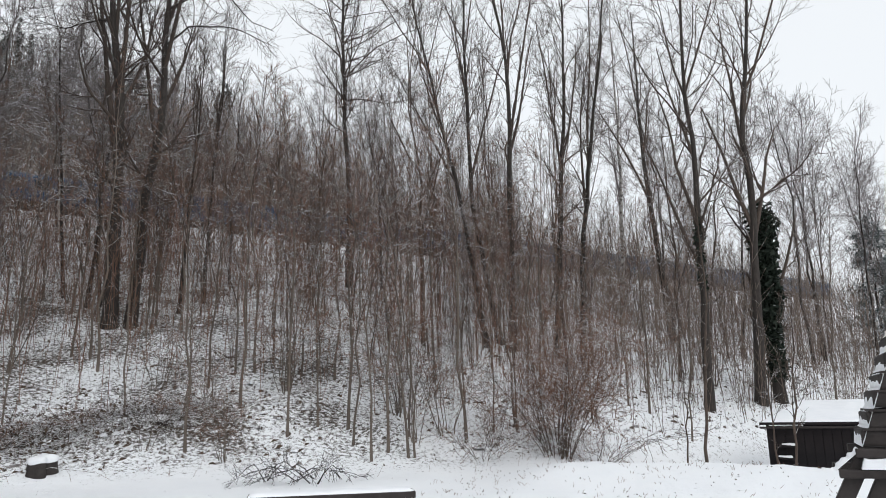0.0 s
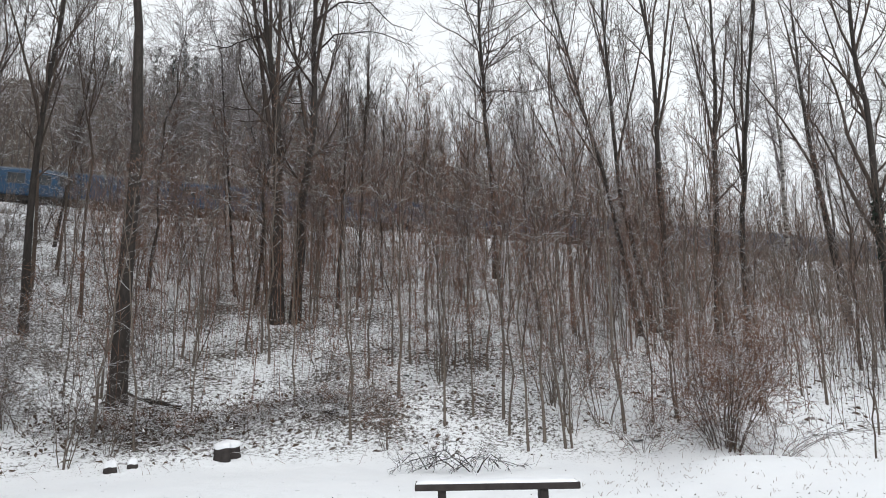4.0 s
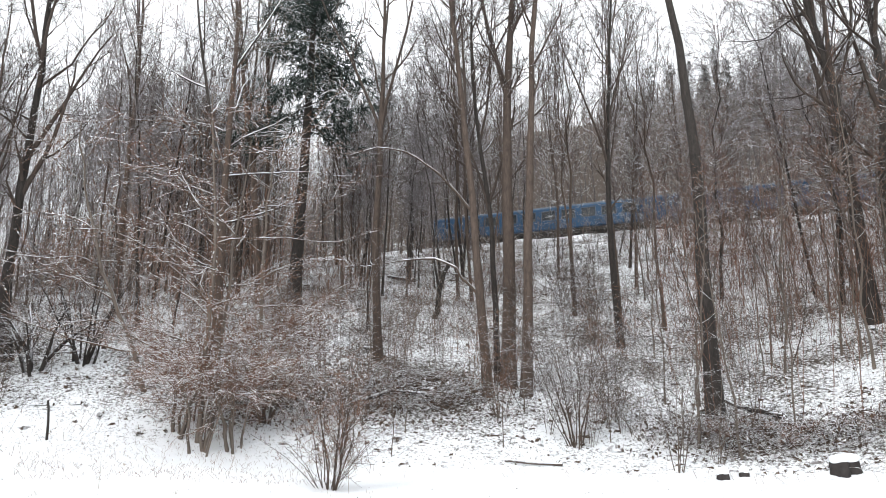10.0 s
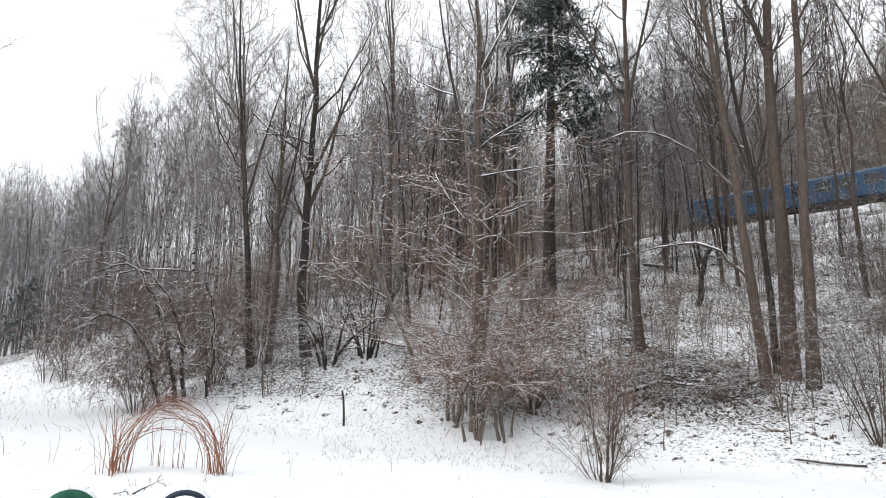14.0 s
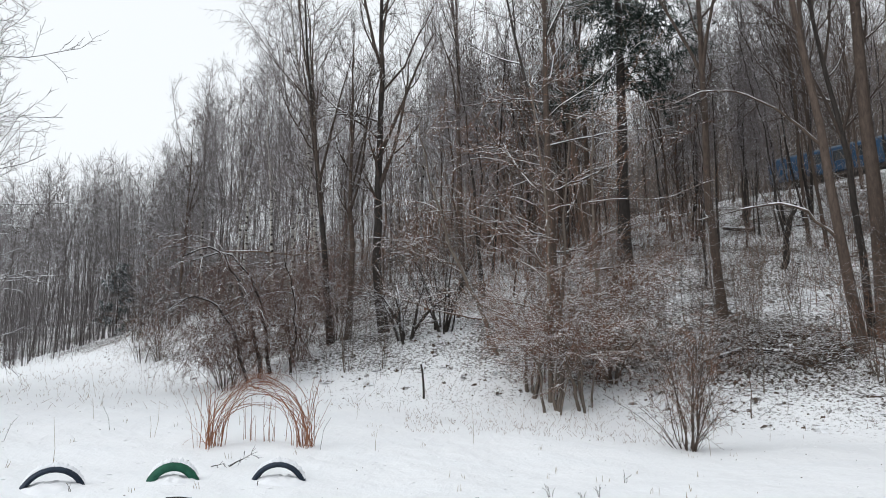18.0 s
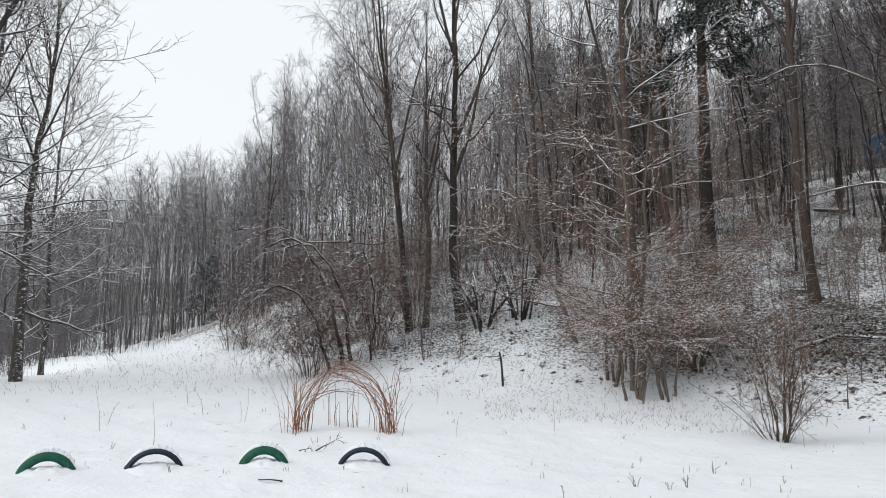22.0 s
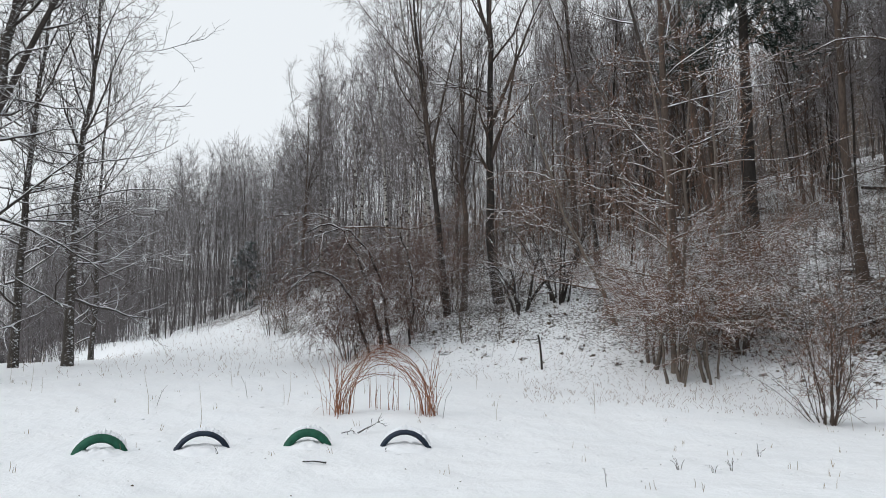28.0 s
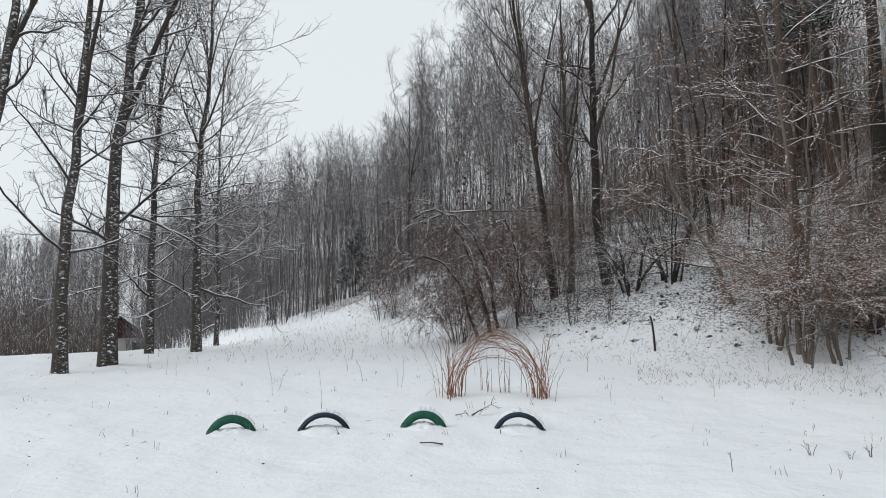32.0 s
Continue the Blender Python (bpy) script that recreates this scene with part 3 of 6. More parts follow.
# long limbs arching out over the slope, by the turn of their tree: metres to the right and up
LONG_LIMBS = {
    51.6: (((-0.4, 5.8), (-1.5, 7.2), (-2.6, 8.0), (-3.6, 8.2), (-4.5, 7.9)), ((-0.25, 3.1), (-1.0, 4.05), (-1.7, 4.35), (-2.7, 4.3), (-4.0, 4.1))),
    23.3: (((0.5, 11.3), (1.43, 12.4), (3.2, 12.65), (4.7, 12.1)), ((0.5, 12.9), (1.6, 13.9), (2.9, 14.0), (3.75, 13.1), (4.75, 12.8))),
    24.6: (((-0.75, 11.8), (-1.1, 12.0), (-2.45, 11.3), (-3.5, 11.5)),),
}


def hero(style, turn, d, r0, path, seed):
    rng = np.random.default_rng(seed)
    x, y, z = spot(turn, d)
    a = radians(turn)
    right = (math.cos(a), math.sin(a))
    pts = [(right[0] * s, right[1] * s, h) for s, h in path]
    pts[0] = (pts[0][0], pts[0][1], -0.4)
    if style not in ("ivy", "stub", "spruce"):
        s, h = path[-1]
        q, g = path[-2]
        slope = (s - q) / max(h - g, 0.5)
        extra = 4.5 if h > 11 else 3.5 if style != "sapling" else 1.0
        pts.append((right[0] * (s + slope * extra * 0.6), right[1] * (s + slope * extra * 0.6), h + extra))
    top = pts[-1][2]
    p, r = stem(rng, pts, r0 * (0.94 if style != "sapling" else 0.62), 14)
    tree = new("tree")
    tree.location = (x, y, z)
    wind = turn > 110
    if style == "stub":
        r = r * 0 + np.linspace(r0, r0 * 0.7, 14)[None]
        part("trunk", mesh_from("trunk", *joined([tubes(p, r, 9)]), BARK_DARK), tree)
        tagged(tree, "broken leaning tree stub on the snowy slope", "tree")
        tree.name = "tree_stub"
        return tree
    if style == "ivy":
        part("trunk", mesh_from("trunk", *joined([tubes(p, r, 9)]), BARK_DARK), tree)
        ivy_leaves(rng, p[0][2:], tree, 0.46, 6500)
        lv = crown(rng, p, r, "spread", 9, 0.4)
        part("crown", crown_mesh("crown", lv, TWIG), tree)
        tagged(tree, "tree trunk thickly wrapped in dark green ivy", "tree")
        return tree
    words, bark, twig = TREE_WORDS[style]
    if wind:
        bark, twig = BARK_WIND, TWIG_DARK
        words = "tall bare tree with wind-blown snow on its trunk" if style != "layered" else words
    if style == "narrow" and turn > 44:
        bark = BARK
    sides = 11 if r0 > 0.17 else 8
    part("trunk", mesh_from("trunk", *joined([tubes(p, r, sides)]), bark), tree)
    lv = crown(rng, p, r, style, top, 0.5, 0.0055, (9, 6, 4), 0.85, 1.7) if wind and style == "tall" else crown(rng, p, r, style, top, 0.8, 0.0055, (9, 6, 4), 0.8, 1.35) if wind else crown(rng, p, r, style, top) if style != "sapling" else crown(rng, p, r, style, top, 0.5, 0.003, (5, 3, 2), 0.6)
    part("crown", crown_mesh("crown", lv, twig, (5, 4, 3), BRANCH_WHITE if wind or style == "arching" else None), tree)
    low = wind and d > 18
    if low:
        pl, rl = grow(rng, p, r, 20 if r0 > 0.12 else 12, (0.2, 0.82), 72, 2.7 if r0 > 0.12 else 1.8, 11, 0.012, 0.1, 0.3, 0.011)
        ps, rs = grow(rng, pl, rl, 9, (0.2, 1.0), 50, 0.85, 5, 0.04, 0.17, 0.6, 0.006)
        pt, rt = grow(rng, ps, rs, 5, (0.2, 1.0), 46, 0.36, 3, 0.05, 0.2, 0.7, 0.0045)
        part("lower_crown", crown_mesh("lower_crown", [(pl, rl), (ps, rs), (pt, rt)], TWIG_DARK, (6, 4, 3), BRANCH_WHITE), tree, "long snow-laden lower limbs")
    if wind:
        part("snow_lining", snow_lining(rng, lv[-3:-1] + ([(pl, rl), (ps, rs)] if low else []), 0.7), tree, "ridges of snow along the branches", "stuff")
    elif d < 30 and turn > 15:
        part("snow_lining", snow_lining(rng, lv[-3:-1] if turn > 60 else lv[-3:-2], 0.6, 0.65, 0.0055 if turn > 60 else 0.007), tree, "ridges of snow along the branches", "stuff")
    if d < 30 and turn > 44:
        part("snow_dusting", snow_lumps(rng, [(lv[-3], 0.4), (lv[-2], 0.6)], 900 if not wind else 2200, 0.016), tree, "lumps of snow on the branches", "stuff")
    for course in LONG_LIMBS.get(turn, ()):
        q, w = stem(rng, [(right[0] * a, right[1] * a, h) for a, h in course], 0.055, 12, 0.03, 0.25)
        p1, r1 = grow(rng, q, w, 16, (0.2, 1.0), 52, 1.1, 6, 0.03, 0.13, 0.5, 0.008)
        p2, r2 = grow(rng, p1, r1, 7, (0.15, 1.0), 44, 0.5, 3, 0.03, 0.15, 0.6, 0.0048)
        limb = part("limb", mesh_from("limb", *joined([tubes(q, w, 7), tubes(p1, r1, 4), tubes(p2, r2, 3)]), [bark, BRANCH, twig]), tree, "long arching limb")
        if turn > 44:
            part("snow_lining", snow_lining(rng, [(q, w), (p1, r1)], 0.5, 0.6), limb, "ridges of snow along the limb", "stuff")
    if style == "spread" and abs(turn + 19.3) < 0.1:
        ivy_leaves(rng, p[0][3:6], tree, 0.18, 500)
    return tagged(tree, words, "tree", "bare trees of the hillside")


def leaf_cloud(rng, at, size, mat, name="leaves"):
    """Small bent leaves, two triangles each, at the points given."""
    n = len(at)
    a, b = rng.normal(size=(n, 3)), rng.normal(size=(n, 3))
    a /= np.linalg.norm(a, axis=1, keepdims=True)
    b -= a * (a * b).sum(1, keepdims=True)
    b /= np.linalg.norm(b, axis=1, keepdims=True)
    c = np.cross(a, b)
    s = size * (0.6 + 0.8 * rng.random((n, 1)))
    v = np.stack([at - a * s, at + b * s * 0.6 + c * s * 0.25, at + a * s, at - b * s * 0.6 + c * s * 0.25], 1)
    i = np.arange(n * 4).reshape(n, 4)
    return mesh_from(name, v.reshape(-1, 3), [i[:, [0, 1, 2]], i[:, [0, 2, 3]]], mat, False)


def ivy_leaves(rng, axis, tree, spread, n):
    s = rng.random(n) ** 0.9 * (len(axis) - 1.001)
    i = s.astype(int)
    at = axis[i] * (1 - (s - i))[:, None] + axis[i + 1] * (s - i)[:, None]
    t = s / (len(axis) - 1)
    clump = 0.55 + 0.9 * np.abs(np.sin(s * 5.1)) * (0.4 + 0.6 * t)
    off = rng.normal(size=(n, 3))
    off /= np.linalg.norm(off, axis=1, keepdims=True)
    at = at + off * (spread * clump * (0.35 + 0.65 * rng.random(n)))[:, None]
    part("ivy", leaf_cloud(rng, at, 0.11, IVY, "ivy"), tree, "dark green ivy leaves")


def spruce(turn, d, height, r0, lean, bare, seed, snowy=False, reach=3.0):
    rng = np.random.default_rng(seed)
    x, y, z = spot(turn, d)
    a = radians(turn)
    p, r = stem(rng, [(0, 0, -0.4), (lean * math.cos(a) * 0.6, lean * math.sin(a) * 0.6, height * 0.5), (lean * math.cos(a), lean * math.sin(a), height)], r0, 14, 0.02)
    tree = new("spruce_tree")
    tree.location = (x, y, z)
    part("trunk", mesh_from("trunk", *joined([tubes(p, r, 9)]), BARK_DARK), tree)

    def length(s):
        return reach * np.clip((1.02 - s) / (1 - bare), 0.05, 1) ** 0.7

    n1 = int(height * (1 - bare) * (6 if snowy else 7))
    p1, r1 = grow(rng, p, r, n1, (bare, 0.99), 88, length, 6, -0.035, 0.04, 0.2, 0.008)
    p1[:, :, 2] += (np.linspace(0, 1, 7)[None] ** 2) * 0.3
    p2, r2 = grow(rng, p1, r1, 13, (0.12, 1.0), 50, reach * 0.26, 3, -0.16, 0.05, 0.6, 0.006)
    r2 = np.full_like(r2, 0.028) * np.linspace(1, 0.3, 4)[None]
    p3, r3 = grow(rng, p2, r2, 13, (0.08, 1.0), 58, reach * 0.075 + 0.06, 1, -0.12, 0.08, 0.6, 0.006)
    r3 = np.full_like(r3, 0.026) * np.linspace(1, 0.3, 2)[None]
    part("bough", mesh_from("bough", *joined([tubes(p1, r1, 4)]), BARK_DARK), tree)
    part("crown", mesh_from("crown", *joined([tubes(p2, r2, 3), tubes(p3, r3, 3)]), NEEDLE_SNOW if snowy else NEEDLE), tree)
    words = "young spruce thick with snow" if snowy else "tall dark spruce with a bare lower trunk and snowy boughs"
    return tagged(tree, words, "spruce")


for k, (style, turn, d, r0, path) in enumerate(HEROES):
    if style == "spruce":
        spruce(turn, d, 21, r0, 0.5, 0.40, 100 + k, False, 3.4)
    else:
        hero(style, turn, d, r0, path, 100 + k)


# ---------------------------------------------------------------- saplings and middle trees of the hillside, from a few kinds
def kind_of_tree(style, height, r0, seed, bark, twig, thin, twig_r, name, words, category="tree", group="", fine=0.75):
    rng = np.random.default_rng(seed)
    lean = rng.normal(size=2) * height * 0.035
    p, r = stem(rng, [(0, 0, -0.3), (lean[0] * 0.3, lean[1] * 0.3, height * 0.5), (lean[0], lean[1], height)], r0, 10, height * 0.006)
    tree = new(name)
    part("trunk", mesh_from("trunk", *joined([tubes(p, r, 6)]), bark), tree)
    part("crown", crown_mesh("crown", crown(rng, p, r, style, height, thin, twig_r, (4, 2, 1), fine), twig, (3, 3, 3)), tree)
    return tagged(tree, words, category, group)


def scattered(kinds, places, seed):
    """Copies of the kinds at (turn, distance, scale); the kinds themselves take the first places."""
    rng = np.random.default_rng(seed)
    for k, (turn, d, s) in enumerate(places):
        x, y, z = spot(turn, d)
        m = Matrix.LocRotScale((x, y, z), Euler((rng.normal() * 0.04, rng.normal() * 0.04, rng.random() * 6.28)), None)
        if k < len(kinds):
            kinds[k].matrix_basis = m
            kinds[k].scale = (s, s, s)
        else:
            ob = kinds[k % len(kinds)]
            c = copy_thing(ob, m)
            c.scale = (s, s, s * (0.9 + 0.2 * rng.random()))


def under_canopy(turn, d, scale, rng, full=15.0):
    """The scale of a tree, kept under the canopy's height in the wood to the left of the spruce."""
    rise = np.interp(turn, (55, 68, 74, 88, 98), (31, 31, 30, 28, 26)) * rng.uniform(0.6, 1.0)
    return min(scale, max(0.4, (EYE + d * math.tan(radians(rise)) - spot(turn, d)[2]) / full)) if turn > 55 else scale


rng = np.random.default_rng(5)
poles = [kind_of_tree("sapling", 8.4, 0.04, 200 + k, BARK_TAN, (TWIG_RED, TWIG)[k % 4 == 3], 1.0, 0.0036, "sapling",
                      "thin young tree with brown bare twigs on the snowy slope", "sapling", "saplings of the hillside", 0.55) for k in range(7)]
places = []
while len(places) < 230:
    t, d = rng.uniform(-28, 40), rng.uniform(17, 46)
    x, y, z = spot(t, d)
    u, v = x * N_HILL[0] + y * N_HILL[1], x * M_HILL[0] + y * M_HILL[1]
    if u - np.interp(v, FOOT_V, FOOT_U) < 0.5 or rng.random() > (1.0 if -8 < t < 24 else 0.45):
        continue
    places.append((t, d, rng.uniform(0.7, 1.15)))
while len(places) < 252:
    t, d = rng.uniform(40, 65), rng.uniform(19.5, 25)
    x, y, z = spot(t, d)
    if x * N_HILL[0] + y * N_HILL[1] - np.interp(x * M_HILL[0] + y * M_HILL[1], FOOT_V, FOOT_U) > 0.4:
        places.append((t, d, rng.uniform(0.28, 0.6)))
scattered(poles, places, 6)

middles = [kind_of_tree(("spread", "narrow", "fan", "narrow", "birch", "alder")[k], 15, 0.088, 230 + k, (BARK, BARK_DARK)[k % 2], (TWIG, TWIG_BIRCH)[k % 2], 1.0, 0.006, "tree",
                        "bare woodland tree on the snowy hillside", "tree", "woodland trees", 0.7) for k in range(6)]
places = []
while len(places) < 108:
    t, d = rng.uniform(-34, 99), rng.uniform(28, 68)
    x, y, z = spot(t, d)
    u, v = x * N_HILL[0] + y * N_HILL[1], x * M_HILL[0] + y * M_HILL[1]
    s = u - np.interp(v, FOOT_V, FOOT_U)
    if s < 6 or u > 64 or abs(t - 66.5) < 4 or (-16 < t < 14 and rng.random() < 0.6) or rng.random() > (0.28 if 26 < t < 62 else 0.6 if t > 62 else 0.4):
        continue
    places.append((t, d, under_canopy(t, d, rng.uniform(0.75, 1.15), rng)))
while len(places) < 155:
    t, d = rng.uniform(56, 96), rng.uniform(36, 78)
    x, y, z = spot(t, d)
    u, v = x * N_HILL[0] + y * N_HILL[1], x * M_HILL[0] + y * M_HILL[1]
    if abs(t - 66.5) > 3 and 24 < u < 63 and u - np.interp(v, FOOT_V, FOOT_U) > 10:
        places.append((t, d, under_canopy(t, d, rng.uniform(0.7, 1.05), rng)))
while len(places) < 160:
    t, d = rng.uniform(38, 62), rng.uniform(40, 66)
    x, y, z = spot(t, d)
    if x * N_HILL[0] + y * N_HILL[1] < 62:
        places.append((t, d, rng.uniform(0.4, 0.75)))
while len(places) < 250:
    t, d = (rng.uniform(52, 63) if len(places) % 3 == 0 else rng.uniform(69.5, 92)), rng.uniform(32, 72)
    x, y, z = spot(t, d)
    u, v = x * N_HILL[0] + y * N_HILL[1], x * M_HILL[0] + y * M_HILL[1]
    if 24 < u < 63 and u - np.interp(v, FOOT_V, FOOT_U) > 8:
        places.append((t, d, under_canopy(t, d, rng.uniform(0.8, 1.2), rng)))
while len(places) < 300:
    t, d = rng.uniform(60, 80), rng.uniform(36, 66)
    x, y, z = spot(t, d)
    if abs(t - 66.5) > 1.5 and x * N_HILL[0] + y * N_HILL[1] < 63:
        places.append((t, d, under_canopy(t, d, rng.uniform(0.7, 1.1), rng)))
edge_trees = [kind_of_tree(("birch", "narrow", "birch", "spread")[k], 15, 0.08, 240 + k, (BARK, BARK_BIRCH)[k % 2], TWIG_BIRCH, 1.0, 0.0055, "tree",
                           "slender grey woodland tree at the wood's edge", "tree", "trees of the wood's edge", 0.75) for k in range(4)]
scattered(middles, [q for q in places if q[0] < 79], 7)
scattered(edge_trees, [q for k, q in enumerate(places) if q[0] >= 79 and k % 3], 17)


# ---------------------------------------------------------------- woods beyond the railway and along the field
def far_wood(name, words, places, seed, mat=FAR_WOOD, fine=0.02, girth=0.14, hang=0.03, segs=(3, 1), per=(15, 4), clear=0.22):
    rng = np.random.default_rng(seed)
    base = []
    for k in range(10):
        p, r = stem(rng, [(0, 0, -0.5), (rng.normal() * 0.4, rng.normal() * 0.4, 8), (rng.normal() * 0.8, rng.normal() * 0.8, 17)], girth, 7, 0.08)
        p1, r1 = grow(rng, p, r, per[0], (clear, 1.0), 38, lambda s: 4.4 * (1.22 - s), segs[0], 0.07, 0.12, 0.42, fine * 1.3)
        p2, r2 = grow(rng, p1, r1, per[1], (0.2, 1.0), 42, 1.3, segs[1], hang if k > 5 else 0.05, 0.16, 0.6, fine)
        base.append([tubes(p, r, 5), tubes(p1, r1, 3), tubes(p2, r2, 3)])
    pieces, mats = [], []
    for turn, d, s in places:
        x, y, z = spot(turn, d)
        a = rng.random() * 6.28
        c, q = math.cos(a), math.sin(a)
        turn_m = np.array([[c, q, 0], [-q, c, 0], [0, 0, 1]]) * s
        for v, f in base[rng.integers(10)]:
            pieces.append((v @ turn_m + (x, y, z), f))
        mats += [FAR_TRUNK, mat, mat]
    return tagged(new(name, mesh_from(name, *joined(pieces), mats)), words, "woodland", kind="stuff")


places = []
while len(places) < 1160:
    t, d = rng.uniform(-38, 104) if len(places) < 900 else rng.uniform(50, 82) if len(places) < 1040 else rng.uniform(16, 42), rng.uniform(72, 190) if len(places) < 900 else rng.uniform(78, 130)
    x, y, z = spot(t, d)
    u, v = x * N_HILL[0] + y * N_HILL[1], x * M_HILL[0] + y * M_HILL[1]
    if u < 71.5 or u > 165 or rng.random() > np.interp(v, (-120, -50), (0.4, 1)):
        continue
    places.append((t, d, rng.uniform(0.55, 0.95)))
far_wood("woodland_above_railway", "bare grey-brown woodland on the hill above the railway", places, 8, BACK_WOOD, 0.022)
places = []
while len(places) < 330:
    t, d = rng.uniform(91, 128), rng.uniform(44, 100)
    x, y, z = spot(t, d)
    u, v = x * N_HILL[0] + y * N_HILL[1], x * M_HILL[0] + y * M_HILL[1]
    if v < 42 or (t < 99 and rng.random() < 0.72) or (t > 112 and d < 75) or 120.4 < t < 123.9 or rng.random() > (1 if t < 114 else 0.9):
        continue
    canopy = np.interp(t, (91, 97, 99, 101, 102.5, 106.5, 109.5, 112.5, 116, 120, 128), (25, 23, 21, 18, 16, 15.5, 14.7, 13.4, 11.6, 9.3, 7.8)) * rng.uniform(0.7, 1.0)
    places.append((t, d, min(1.25, max(0.35, (EYE + d * math.tan(radians(canopy)) - z) / 17))))
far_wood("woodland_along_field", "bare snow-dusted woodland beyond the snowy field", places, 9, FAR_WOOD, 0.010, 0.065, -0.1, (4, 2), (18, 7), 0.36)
places = [(rng.uniform(115, 142), rng.uniform(55, 90), rng.uniform(0.3, 0.5)) for k in range(130)]
places += [(rng.uniform(112, 142), rng.uniform(110, 430), rng.uniform(0.6, 1.1)) for k in range(330)]
places += [(rng.uniform(97, 121), rng.uniform(96, 190), rng.uniform(0.6, 0.95)) for k in range(190)]
places = [q for q in places if not (q[1] < 106 and 120.4 < q[0] < 123.9)]
ridge = [(rng.uniform(112, 142), rng.uniform(240, 420), rng.uniform(0.4, 0.7)) for k in range(420)]
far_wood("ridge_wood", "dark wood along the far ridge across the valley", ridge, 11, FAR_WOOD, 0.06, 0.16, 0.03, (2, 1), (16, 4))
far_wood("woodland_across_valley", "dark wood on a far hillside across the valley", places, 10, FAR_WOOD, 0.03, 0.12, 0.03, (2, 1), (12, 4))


# ---------------------------------------------------------------- boxes, boards and other shapes in bmesh
def bm_box(bm, size, at, turn=(0, 0, 0), bevel=0.0):
    m = Matrix.LocRotScale(Vector(at), Euler([radians(a) for a in turn]), Vector(size))
    made = bmesh.ops.create_cube(bm, size=1.0, matrix=m)["verts"]
    if bevel:
        edges = {e for v in made for e in v.link_edges}
        bmesh.ops.bevel(bm, geom=list(edges), offset=bevel, segments=2, affect="EDGES", profile=0.6)


def box_mesh(name, mat, *boxes, bevel=0.008):
    bm = bmesh.new()
    for size, at, *turn in boxes:
        bm_box(bm, size, at, turn[0] if turn else (0, 0, 0), bevel)
    me = bpy.data.meshes.new(name)
    bm.to_mesh(me)
    bm.free()
    me.materials.append(mat)
    return me


def thing(name, place, turn, label, category, group="", kind=""):
    ob = new(name)
    ob.location, ob.rotation_euler = place, (0, 0, radians(turn))
    return tagged(ob, label, category, group, kind)


def lathe_arc(profile, a0, a1, n, mat, name, closed=True):
    """A closed profile of (radius, depth) swept round the y axis from a0 to a1 degrees."""
    p = np.array(profile)
    ang = np.radians(np.linspace(a0, a1, n))
    v = np.stack([p[None, :, 0] * np.cos(ang)[:, None], np.broadcast_to(p[None, :, 1], (n, len(p))), p[None, :, 0] * np.sin(ang)[:, None]], -1)
    i = np.arange(n * len(p)).reshape(n, len(p))
    j = np.roll(i, -1, axis=1)
    f = np.stack([i[:-1], j[:-1], j[1:], i[1:]], -1).reshape(-1, 4)
    ends = [] if closed else [i[:1], i[-1:, ::-1]]
    return mesh_from(name, v.reshape(-1, 3), [f] + ends, mat)


def snow_pillow(name, lx, ly, thick, seed, nx=40, ny=14):
    """A slab of lying snow with an uneven top and rounded rim."""
    x, y = np.meshgrid(np.linspace(-1, 1, nx), np.linspace(-1, 1, ny))
    rim = np.clip(1 - np.abs(x) ** (10 * lx / ly), 0, 1) * np.clip(1 - y ** 8, 0, 1)
    z = thick * rim ** 0.5 * (1 + 0.5 * ripple(x * lx, y * ly, seed, 0.25))
    i = np.arange(nx * ny).reshape(ny, nx)
    f = np.stack([i[:-1, :-1], i[:-1, 1:], i[1:, 1:], i[1:, :-1]], -1).reshape(-1, 4)
    return mesh_from(name, np.stack([x * lx / 2, y * ly / 2, z], -1).reshape(-1, 3), [f], SNOW_CAP)


